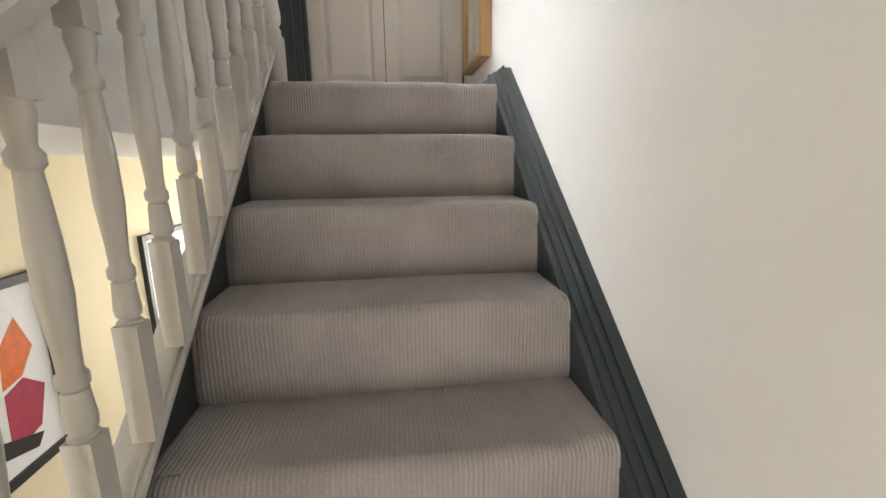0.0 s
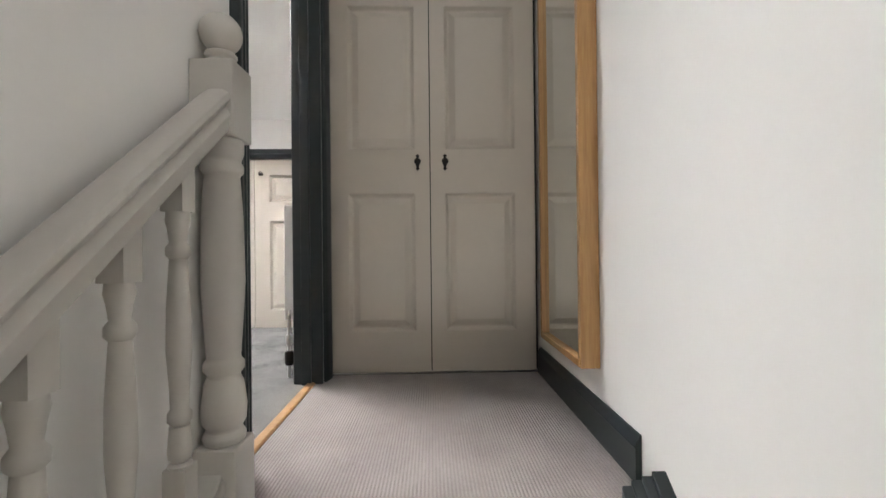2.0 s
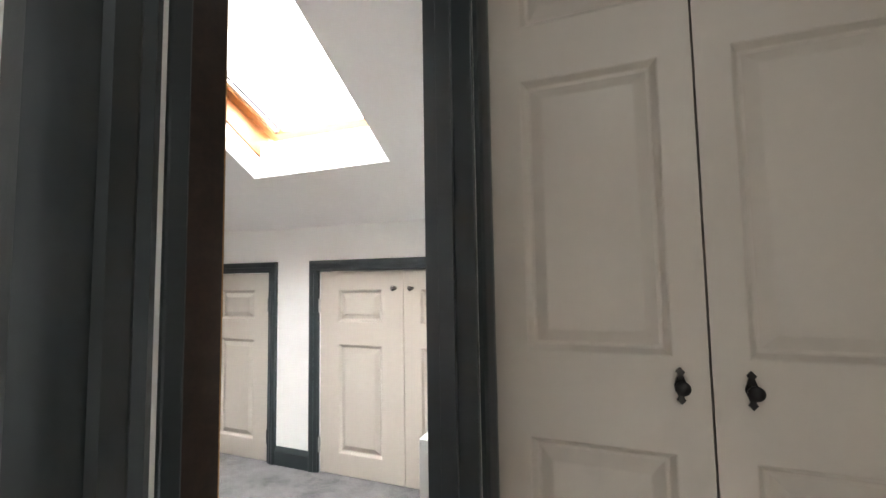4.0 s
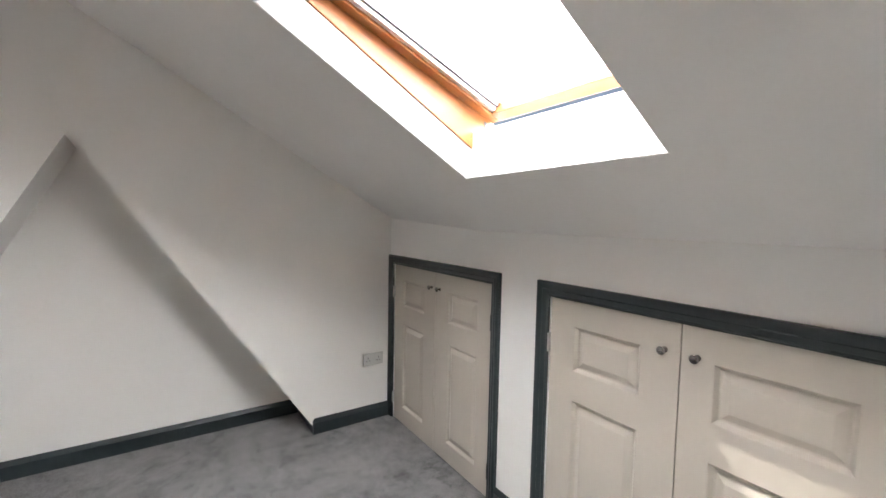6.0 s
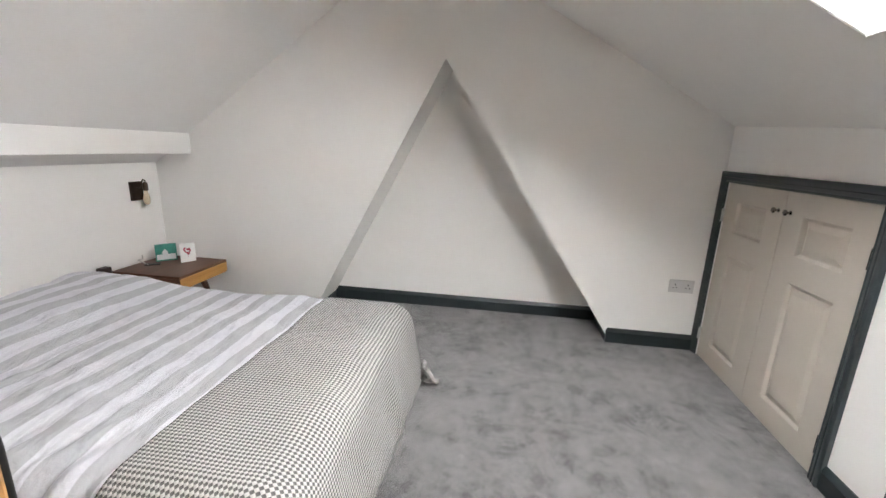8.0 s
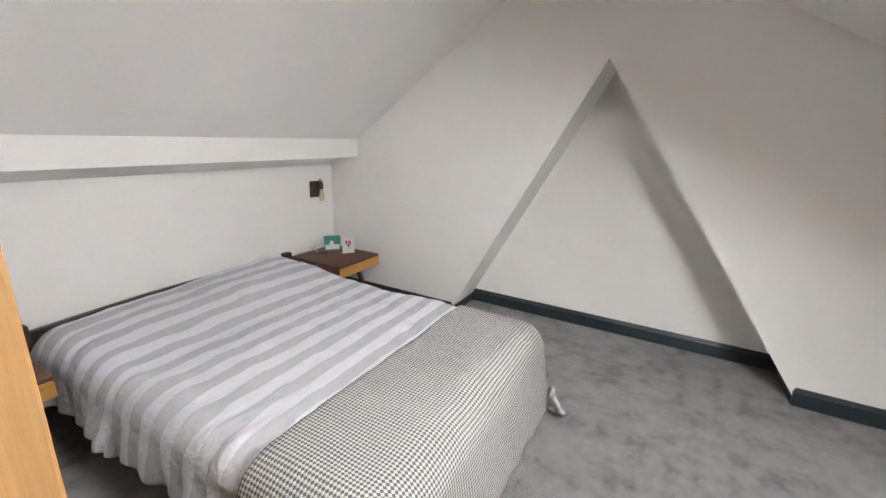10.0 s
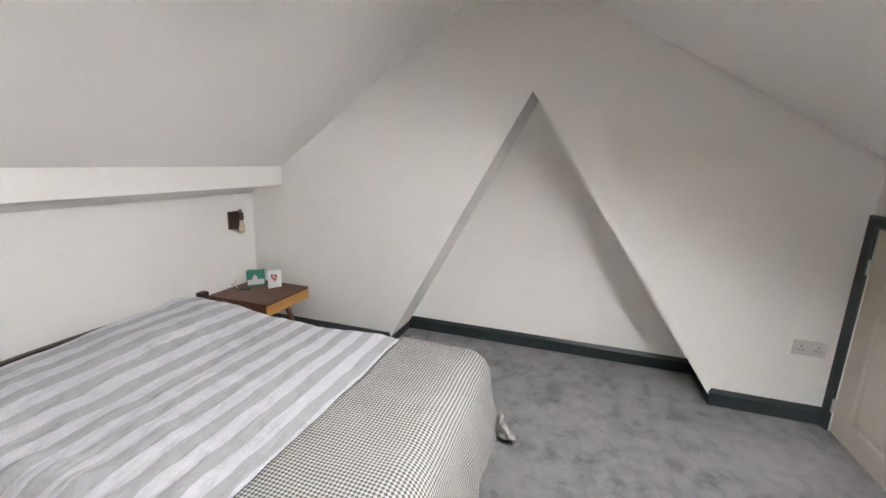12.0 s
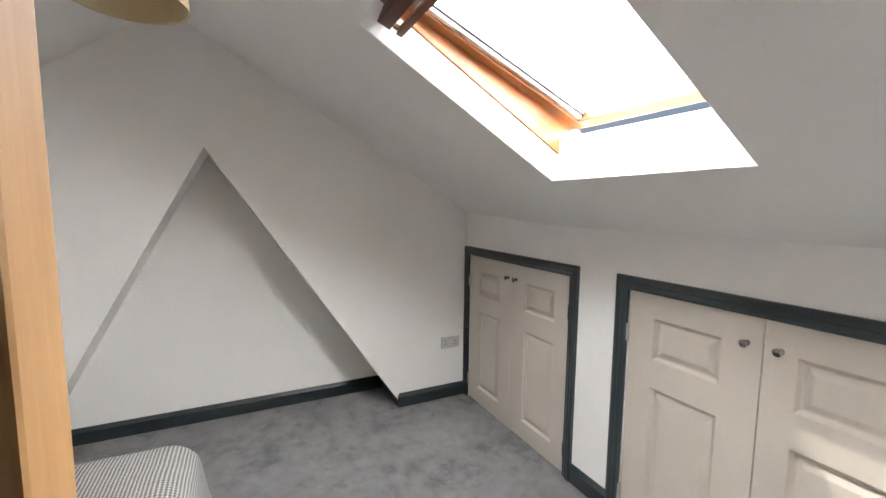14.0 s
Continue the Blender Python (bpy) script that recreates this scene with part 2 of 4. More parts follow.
# ---- mesh helpers ----
class Mesh:
    """Collects vertices and faces of one part."""

    def __init__(self):
        self.v, self.f, self.mi, self.uv = [], [], [], None

    def add(self, verts, faces, slot=0):
        o = len(self.v)
        self.v += [tuple(p) for p in verts]
        self.f += [tuple(i + o for i in q) for q in faces]
        self.mi += [slot] * len(faces)
        return self

    def box(self, a, b, slot=0):
        (x0, y0, z0), (x1, y1, z1) = a, b
        p = [(x, y, z) for z in (z0, z1) for y in (y0, y1) for x in (x0, x1)]
        return self.add(p, [(0, 2, 3, 1), (4, 5, 7, 6), (0, 1, 5, 4), (2, 6, 7, 3), (0, 4, 6, 2), (1, 3, 7, 5)], slot)

    def prism(self, poly, axis, a, b, slot=0):
        """A polygon in the two other axes, drawn out along axis from a to b."""
        def put(p, h):
            q = list(p)
            q.insert(axis, h)
            return tuple(q)
        n = len(poly)
        vs = [put(p, a) for p in poly] + [put(p, b) for p in poly]
        fs = [tuple(range(n))[::-1], tuple(range(n, 2 * n))]
        fs += [(i, (i + 1) % n, (i + 1) % n + n, i + n) for i in range(n)]
        return self.add(vs, fs, slot)

    def lathe(self, profile, at=(0, 0, 0), n=20, axis=2, slot=0):
        vs, fs = [], []
        for r, h in profile:
            for k in range(n):
                a = 2 * math.pi * k / n
                p = [r * math.cos(a), r * math.sin(a)]
                p.insert(axis, h)
                vs.append(tuple(p[i] + at[i] for i in range(3)))
        for i in range(len(profile) - 1):
            for k in range(n):
                j = (k + 1) % n
                fs.append((i * n + k, i * n + j, (i + 1) * n + j, (i + 1) * n + k))
        fs.append(tuple(range(n))[::-1])
        fs.append(tuple(range((len(profile) - 1) * n, len(profile) * n)))
        return self.add(vs, fs, slot)

    def tube(self, pts, r, n=10, slot=0):
        pts = [Vector(p) for p in pts]
        vs, fs = [], []
        for i, p in enumerate(pts):
            d = (pts[min(i + 1, len(pts) - 1)] - pts[max(i - 1, 0)]).normalized()
            s = d.cross(Vector((0, 0, 1)) if abs(d.z) < 0.9 else Vector((1, 0, 0))).normalized()
            t = d.cross(s)
            for k in range(n):
                a = 2 * math.pi * k / n
                vs.append(p + r * (math.cos(a) * s + math.sin(a) * t))
        for i in range(len(pts) - 1):
            for k in range(n):
                j = (k + 1) % n
                fs.append((i * n + k, i * n + j, (i + 1) * n + j, (i + 1) * n + k))
        fs += [tuple(range(n))[::-1], tuple(range((len(pts) - 1) * n, len(pts) * n))]
        return self.add(vs, fs, slot)

    def sweep(self, profile, path, out, slot=0):
        """A moulding: profile points (across, proud) along a path of (point, across direction); out is the proud direction."""
        n = len(profile)
        vs, fs = [], []
        for p, across in path:
            for a, h in profile:
                vs.append(Vector(p) + Vector(across) * a + Vector(out) * h)
        for i in range(len(path) - 1):
            for k in range(n):
                j = (k + 1) % n
                fs.append((i * n + k, i * n + j, (i + 1) * n + j, (i + 1) * n + k))
        fs += [tuple(range(n))[::-1], tuple(range((len(path) - 1) * n, len(path) * n))]
        return self.add(vs, fs, slot)

    def make(self, name, mats, parent=None, bevel=0.0, smooth=False, segments=2):
        me = bpy.data.meshes.new(name)
        me.from_pydata(self.v, [], self.f)
        for mm in (mats if isinstance(mats, (list, tuple)) else [mats]):
            me.materials.append(mm)
        for poly, slot in zip(me.polygons, self.mi):
            poly.material_index = slot
            poly.use_smooth = smooth
        bm = bmesh.new()
        bm.from_mesh(me)
        bmesh.ops.recalc_face_normals(bm, faces=bm.faces)
        bm.to_mesh(me)
        bm.free()
        ob = new(name, me)
        if bevel:
            md = ob.modifiers.new("edge", "BEVEL")
            md.width, md.segments, md.limit_method, md.angle_limit = bevel, segments, "ANGLE", radians(35)
        if smooth:
            me.set_sharp_from_angle(angle=radians(42))
        if parent:
            ob.parent = parent
        return ob


def thing(name, at, label, category, group=""):
    e = new(name)
    e.empty_display_size = 0.1
    e.location = at
    return tagged(e, label, category, group)


def structure(ob, label=""):
    return tagged(ob, label, kind="structure")


# moulding profiles: (across from the opening, proud of the wall)
ARCH = [(0, 0), (0, 0.011), (0.006, 0.015), (0.013, 0.012), (0.018, 0.016), (0.034, 0.021), (0.038, 0.017), (0.052, 0.023), (0.066, 0.024), (0.072, 0.020), (0.072, 0)]
SKIRT = [(0, 0), (0, 0.016), (0.085, 0.016), (0.090, 0.019), (0.097, 0.015), (0.104, 0.013), (0.112, 0.008), (0.120, 0.006), (0.120, 0)]

# ---- large structure ----
GX, KY, BY, DX0, DX1 = -4.19, 2.41, -2.06, -1.12, -1.0
RISE, GO, SL = 0.2054, 0.2468, 0.2054 / 0.2468
NOSE = -0.0228


def slope_n(y, x=GX):
    return 1.66 + 0.575 * (KY - y) - min(0.06 * (x - GX), 0.07)


def slope_s(y):
    return 1.50 + 0.72 * (y + 1.715)


RIDGE_Y = 0.24
RIDGE_Z = slope_n(RIDGE_Y)

g = Mesh()
g.box((-4.75, BY - 0.15, -0.18), (DX0, KY + 0.15, 0.0))
structure(g.make("floor", M_CARPET), "mottled grey deep-pile bedroom carpet")
g = Mesh()
g.box((DX1 - 0.035, 0.04, -0.2), (-0.104, 1.2, -0.001))
g.box((-0.104, 0.155, -0.2), (0.0, 1.2, -0.001))
structure(g.make("floor_landing", M_RIB), "taupe ribbed carpet on the landing")
g = Mesh()
g.prism([(DX0 + 0.054, -0.01), (DX0 + 0.054, 0.004), (DX0 + 0.060, 0.009), (DX0 + 0.084, 0.009), (DX0 + 0.090, 0.004), (DX0 + 0.090, -0.01)], 1, 0.34, 1.08)
structure(g.make("threshold", M_OAK), "narrow oak threshold strip between the carpets")
g = Mesh()
g.box((DX0, 0.34, -0.2), (DX0 + 0.061, 1.08, -0.0005))
g.box((DX0 + 0.0605, 0.34, -0.2), (DX1 - 0.034, 1.08, -0.004))
structure(g.make("floor_doorway", [M_CARPET]), "grey carpet running into the doorway")

# gable with its triangular recess
g = Mesh()
AP = (0.41, 2.08)
top_l = [(AP[0], slope_n(AP[0]) + 0.02), (RIDGE_Y, RIDGE_Z + 0.02), (-1.715, 1.52), (BY - 0.15, 1.25)]
g.prism([(BY - 0.15, 0), (-0.70, 0), AP] + top_l, 0, GX - 0.44, GX)
g.prism([AP, (1.80, 0.0), (KY + 0.15, 0), (KY + 0.15, 1.60), (AP[0], slope_n(AP[0]) + 0.02)], 0, GX - 0.44, GX)
g.box((GX - 0.60, BY - 0.15, 0), (GX - 0.441, KY + 0.15, 2.95))
structure(g.make("wall_gable", M_WALL), "white plastered gable wall with a triangular recess")


def wall_with_holes(g, axis, at0, at1, u0, u1, z0, z1, holes):
    """A wall slab across axis; holes are (u0, u1, z0, z1), apart along u."""
    def slab(ua, ub, za, zb):
        if ub - ua > 1e-4 and zb - za > 1e-4:
            if axis == 1:
                g.box((ua, at0, za), (ub, at1, zb))
            else:
                g.box((at0, ua, za), (at1, ub, zb))
    u = u0
    for a, b2, c, d in sorted(holes):
        slab(u, a, z0, z1)
        slab(a, b2, z0, c)
        slab(a, b2, d, z1)
        u = b2
    slab(u, u1, z0, z1)


C1 = (-4.125, -2.90)
C2 = (-2.475, -1.245)
CH = 1.29
g = Mesh()
wall_with_holes(g, 1, KY, KY + 0.10, GX, DX0, 0, 1.72, [(C1[0], C1[1], 0.0, CH), (C2[0], C2[1], 0.0, CH)])
g.box((GX, KY + 0.13, 0), (DX0, KY + 0.2, 1.7))
structure(g.make("wall_knee", M_WALL), "low white knee wall with eaves cupboards")

g = Mesh()
g.box((GX, BY - 0.15, 0), (DX0, BY, 1.5))
structure(g.make("wall_headboard", M_WALL), "white wall behind the bed")
g = Mesh()
g.prism([(BY, 1.335), (-1.715, 1.335), (-1.715, 1.50), (BY, 1.50)], 0, GX, DX0)
structure(g.make("beam", M_WALL, bevel=0.006), "white boxed-in purlin above the bed")

# wall between bedroom and stair, with the doorway
g = Mesh()
D0, D1, DH = 0.34, 1.08, 2.03
wall_with_holes(g, 0, DX0, DX1, BY - 0.15, KY + 0.1, -0.24, 2.95, [(D0, D1, -0.24, DH)])
structure(g.make("wall_door", M_WALL), "white partition wall with a doorway")

# ceilings
SK = (-2.615, -1.715, 1.03, 1.985)
BEND = GX + 0.07 / 0.06
g = Mesh()


def nslab(x0, x1, ya, yb):
    vs = [(x, y, slope_n(y, x) + h) for h in (0, 0.2) for y in (ya, yb) for x in (x0, x1)]
    g.add(vs, [(0, 2, 3, 1), (4, 5, 7, 6), (0, 1, 5, 4), (2, 6, 7, 3), (0, 4, 6, 2), (1, 3, 7, 5)])


nslab(GX, BEND, RIDGE_Y, KY + 0.15)
nslab(BEND, SK[0], RIDGE_Y, KY + 0.15)
nslab(SK[1], 0.2, RIDGE_Y, KY + 0.15)
nslab(SK[0], SK[1], RIDGE_Y, SK[2])
nslab(SK[0], SK[1], SK[3], KY + 0.15)
structure(g.make("ceiling_north", M_CEIL), "sloping white ceiling with a roof window")
g = Mesh()
# invented opening over the stair, out of view, for its fill lamp
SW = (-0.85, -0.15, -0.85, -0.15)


def sslab(x0, x1, ya, yb):
    g.prism([(ya, slope_s(ya)), (yb, slope_s(yb)), (yb, slope_s(yb) + 0.2), (ya, slope_s(ya) + 0.2)], 0, x0, x1)


sslab(GX, SW[0], BY - 0.15, RIDGE_Y)
sslab(SW[1], 0.2, BY - 0.15, RIDGE_Y)
sslab(SW[0], SW[1], BY - 0.15, SW[2])
sslab(SW[0], SW[1], SW[3], RIDGE_Y)
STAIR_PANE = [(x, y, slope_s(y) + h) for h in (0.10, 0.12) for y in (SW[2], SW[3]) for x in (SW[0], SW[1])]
structure(g.make("ceiling_south", M_CEIL), "sloping white ceiling above the bed")

# added pane that closes the invented opening and blocks the sun
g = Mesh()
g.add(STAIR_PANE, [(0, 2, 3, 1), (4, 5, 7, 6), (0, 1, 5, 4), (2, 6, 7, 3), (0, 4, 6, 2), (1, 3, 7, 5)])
structure(g.make("stair_sun_block", M_FROST), "added frosted pane over the stair, unseen, keeps the sun out")

# stair enclosure and the hall below
g = Mesh()
g.box((0.0, -4.6, -2.7), (0.15, 2.5, 3.0))
structure(g.make("wall_stair", M_WALL), "plain white stair wall")
g = Mesh()
g.box((DX1, 1.24, -0.2), (0.0, 1.34, 2.6))
g.box((DX1, 1.18, 2.27), (0.0, 1.2395, 2.6))
structure(g.make("wall_landing_end", M_WALL), "white wall round the landing cupboard")
g = Mesh()
g.box((-2.45, -4.6, -2.7), (-2.3, 3.0, -0.19))
structure(g.make("wall_hall", M_CREAM), "warm cream wall of the hall below")
g = Mesh()
g.box((-2.45, -4.6, -2.85), (0.15, 3.0, -2.7))
structure(g.make("floor_hall", M_CARPET), "hall floor below the stair")
g = Mesh()
g.box((-2.45, -4.6, -0.24), (DX0, BY - 0.16, -0.185))
g.box((-2.45, BY - 0.16, -0.24), (DX0, 3.0, -0.185))
structure(g.make("ceiling_hall", M_CEIL), "white hall ceiling")
g = Mesh()
g.box((DX1, -4.6, 1.10), (0.15, BY - 0.15, 1.25))
structure(g.make("ceiling_stair", M_CEIL), "ceiling over the foot of the stair")
# end wall out of view; its opening is added for the hall lamp
g = Mesh()
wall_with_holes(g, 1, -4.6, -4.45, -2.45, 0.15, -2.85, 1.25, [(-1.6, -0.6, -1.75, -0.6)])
structure(g.make("wall_hall_end", M_CREAM), "unseen cream end wall of the hall with an added opening")
g = Mesh()
g.box((DX0, -4.45, -0.24), (DX1, BY - 0.151, 1.10))
structure(g.make("wall_stair_low", M_WALL), "white wall above the hall ceiling")
# far wall out of view, its opening invented for the second fill lamp
g = Mesh()
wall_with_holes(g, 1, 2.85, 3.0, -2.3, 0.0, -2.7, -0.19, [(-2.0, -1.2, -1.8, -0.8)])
structure(g.make("wall_hall_far", M_CREAM), "unseen cream far wall of the hall with an added opening")


# ---- mouldings ----
def frame_moulding(name, axis, at, out, u0, u1, z1, z0=0.0, label=""):
    """An architrave round an opening in a wall across axis."""
    def p(u, z):
        return (u, at, z) if axis == 1 else (at, u, z)

    def d(du, dz):
        return (du, 0, dz) if axis == 1 else (0, du, dz)
    o = (0, out, 0) if axis == 1 else (out, 0, 0)
    g = Mesh()
    g.sweep(ARCH, [(p(u0, z0), d(-1, 0)), (p(u0, z1), d(-1, 1)), (p(u1, z1), d(1, 1)), (p(u1, z0), d(1, 0))], o)
    return structure(g.make(name, M_TRIM, smooth=True), label)


frame_moulding("trim_cupboard_1", 1, KY, -1, C1[0], C1[1], CH, label="dark green-grey moulded architrave round eaves doors")
frame_moulding("trim_cupboard_2", 1, KY, -1, C2[0], C2[1], CH, label="dark green-grey moulded architrave round eaves doors")
frame_moulding("trim_door_landing", 0, DX1, 1, D0 - 0.012, D1 + 0.012, DH, label="dark green-grey moulded door architrave")
frame_moulding("trim_door_bedroom", 0, DX0, -1, D0 - 0.012, D1 + 0.012, DH, label="dark green-grey moulded door architrave")

g = Mesh()
for y0, y1 in ((D0 - 0.001, D0 + 0.016), (D1 - 0.016, D1 + 0.001)):
    g.box((DX0 - 0.003, y0, 0), (DX1 + 0.003, y1, DH))
g.box((DX0 - 0.003, D0, DH - 0.016), (DX1 + 0.003, D1, DH + 0.001))
g.box((DX0 + 0.035, D1 - 0.030, 0), (DX0 + 0.075, D1 - 0.0155, DH - 0.016))
g.box((DX0 + 0.035, D0 + 0.0155, 0), (DX0 + 0.075, D0 + 0.030, DH - 0.016))
structure(g.make("trim_door_lining", M_TRIM, bevel=0.002), "dark painted door lining with stops")


def skirting(name, pts, outs, z=0.0):
    """A run of skirting over floor points; outs are the proud directions at each point (mitres included)."""
    g = Mesh()
    n = len(SKIRT)
    vs, fs = [], []
    for (x, y), (ox, oy) in zip(pts, outs):
        for up, h in SKIRT:
            vs.append((x + ox * h, y + oy * h, z + up))
    for i in range(len(pts) - 1):
        for k in range(n):
            j = (k + 1) % n
            fs.append((i * n + k, i * n + j, (i + 1) * n + j, (i + 1) * n + k))
    fs += [tuple(range(n))[::-1], tuple(range((len(pts) - 1) * n, len(pts) * n))]
    g.add(vs, fs)
    return structure(g.make(name, M_TRIM, smooth=True), "dark green-grey moulded skirting board")


NX = GX - 0.44
skirting("baseboard_gable", [(GX, BY), (GX, -0.675), (NX, -0.675), (NX, 1.775), (GX, 1.775), (GX, KY - 0.02)],
         [(1, 0), (1, 1), (1, 1), (1, -1), (1, -1), (1, 0)])
skirting("baseboard_knee", [(C1[1] + 0.072, KY), (C2[0] - 0.072, KY)], [(0, -1), (0, -1)])
skirting("baseboard_bed_wall", [(DX0 - 0.02, BY), (GX + 0.02, BY)], [(0, 1), (0, 1)])
skirting("baseboard_partition", [(DX0, BY + 0.02), (DX0, D0 - 0.085)], [(-1, 0), (-1, 0)])
skirting("baseboard_partition_north", [(DX0, D1 + 0.085), (DX0, KY - 0.03)], [(-1, 0), (-1, 0)])
skirting("baseboard_landing", [(0, 1.178), (0, 0.245)], [(-1, 0), (-1, 0)])

# ---- stair: carpeted steps, strings, balustrade ----
SX0, SX1 = -0.966, -0.100
stair = thing("staircase", (-0.5, 0, 0), "carpeted straight staircase with taupe ribbed runner", "staircase")


def step(i):
    """One carpeted step: upright riser, softly rounded nosing, tread."""
    g = Mesh()
    y, z = NOSE - GO * i, -RISE * i
    R = 0.036
    prof = [(y + 0.03, z - RISE - 0.03), (y + 0.004, z - RISE - 0.01), (y, z - RISE + 0.02)]
    for k in range(9):
        a = math.pi * (1.0 - 0.5 * k / 8)
        prof.append((y + R + R * math.cos(a), z - R + R * math.sin(a)))
    back = y + GO + 0.012 if i else y + 0.075
    prof += [(back, z), (back, z - RISE - 0.03)]
    nx = 14
    vs, fs, n = [], [], len(prof)
    for q in range(nx + 1):
        x = SX0 + (SX1 - SX0) * q / nx
        end = max(0.0, 1 - min(q, nx - q) / 1.5)
        for k, (py, pz) in enumerate(prof):
            w = noise.noise((x * 4, i * 3.1, 1.7)) * 0.006 if 2 < k < 13 else 0
            vs.append((x, py + w + (0.012 * end if 2 < k < 11 and i else 0), pz + noise.noise((x * 3, i * 2.3, py * 5)) * 0.003 - (0.006 * end if 2 < k < 12 and i else 0)))
    for q in range(nx):
        for k in range(n):
            j = (k + 1) % n
            fs.append((q * n + k, q * n + j, (q + 1) * n + j, (q + 1) * n + k))
    fs += [tuple(range(n))[::-1], tuple(range(nx * n, (nx + 1) * n))]
    g.add(vs, fs)
    ob = g.make("step", M_RIB, parent=stair, smooth=True)
    ob.location = -stair.location
    return ob


for i in range(13):
    step(i)


def string(name, x0, x1, y_top, z_top, y_bot, drop, material):
    g = Mesh()
    zb = z_top - SL * (y_top - y_bot)
    g.prism([(y_top, z_top), (y_top, z_top - drop), (y_bot, zb - drop), (y_bot, zb)], 0, x0, x1)
    ob = g.make(name, material, parent=stair, bevel=0.003)
    ob.location = -stair.location
    return ob


# wall string with a stepped moulded top
string("string", -0.102, -0.0005, 0.136, 0.062, -3.1, 0.42, M_TRIM)
for x0, x1, up in ((-0.080, -0.0005, 0.010), (-0.056, -0.0005, 0.018), (-0.034, -0.0005, 0.028)):
    string("string_moulding", x0, x1, 0.140, 0.062 + up, -3.1, 0.02, M_TRIM)
# outer string: dark inside, pale capping on top
string("string", -0.9855, -0.963, 0.075, 0.104, -3.1, 0.44, M_TRIM)
g = Mesh()
CAPZ = 0.127
for x0, x1, up, th in ((-0.9995, -0.930, 0.0, 0.024), (-0.990, -0.938, 0.012, 0.014)):
    y0, y1 = 0.085, -3.1
    z0, z1 = CAPZ + up, CAPZ + up - SL * (y0 - y1)
    g.prism([(y0, z0), (y0, z0 - th), (y1, z1 - th), (y1, z1)], 0, x0, x1)
ob = g.make("base_rail", M_WHITEWOOD, parent=stair, bevel=0.004)
ob.location = -stair.location
g = Mesh()
y0, y1 = 0.085, -3.1
g.prism([(y0, CAPZ - 0.024), (y0, CAPZ - 0.36), (y1, CAPZ - 0.36 - SL * (y0 - y1)), (y1, CAPZ - 0.024 - SL * (y0 - y1))], 0, -1.0, -0.9855)
ob = g.make("string_face", M_WHITEWOOD, parent=stair)
ob.location = -stair.location

BX = -0.945
bal = thing("balustrade", (BX, 0.0, 0), "pale painted turned balustrade with ball-topped newel", "balustrade")
RZ0 = 0.912


def rail_top(y):
    return RZ0 + SL * (y - 0.085)


g = Mesh()
RP = [(-0.024, -0.068), (-0.029, -0.040), (-0.020, -0.026), (-0.030, -0.012), (-0.026, -0.003), (-0.012, 0.003), (0.012, 0.003), (0.026, -0.003), (0.030, -0.012), (0.020, -0.026), (0.029, -0.040), (0.024, -0.068)]
vs, fs = [], []
for y in (0.09, -3.1):
    vs += [(BX + a, y, rail_top(y) + h * 1.2) for a, h in RP]
n = len(RP)
fs = [(k, (k + 1) % n, (k + 1) % n + n, k + n) for k in range(n)] + [tuple(range(n))[::-1], tuple(range(n, 2 * n))]
g.add(vs, fs)
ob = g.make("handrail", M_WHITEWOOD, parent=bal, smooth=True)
ob.location = -bal.location


def square(g, x, y, z0, z1, s, tilt0=0.0, tilt1=0.0):
    """A square block whose ends follow the stair's pitch."""
    vs = []
    for z, t in ((z0, tilt0), (z1, tilt1)):
        vs += [(x + a, y + c, z + t * c) for a, c in ((-s, -s), (s, -s), (s, s), (-s, s))]
    g.add(vs, [(3, 2, 1, 0), (4, 5, 6, 7), (0, 1, 5, 4), (1, 2, 6, 5), (2, 3, 7, 6), (3, 0, 4, 7)])


def baluster(y):
    g = Mesh()
    zb = CAPZ + 0.010 - SL * (0.08 - y)
    zt = rail_top(y) - 0.075
    h = zt - zb
    s = 0.0185
    a, c = zb + 0.27 * h, zt - 0.11 * h
    square(g, BX, y, zb, a, s, SL, 0)
    square(g, BX, y, c, zt + 0.004, s, 0, SL)
    L = c - a
    prof = [(0.0195, 0.0), (0.0205, 0.01), (0.014, 0.022), (0.0195, 0.035), (0.021, 0.06), (0.0195, 0.10), (0.0175, 0.16), (0.0145, 0.165), (0.0205, 0.18), (0.0205, 0.21), (0.0155, 0.225)]
    prof = [(r, a + t * L) for r, t in prof]
    prof += [(0.0165, a + 0.30 * L), (0.0215, a + 0.45 * L), (0.0205, a + 0.62 * L), (0.0155, a + 0.80 * L), (0.0150, a + 0.815 * L), (0.021, a + 0.83 * L), (0.021, a + 0.86 * L), (0.0145, a + 0.88 * L), (0.0175, a + 0.93 * L), (0.021, a + 0.965 * L), (0.0195, c)]
    g.lathe([(r * 0.92, z) for r, z in prof], (BX, y, 0), 16)
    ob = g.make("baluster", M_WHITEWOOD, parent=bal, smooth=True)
    ob.location = -bal.location


for k in range(23):
    baluster(-0.045 - 0.1315 * k)

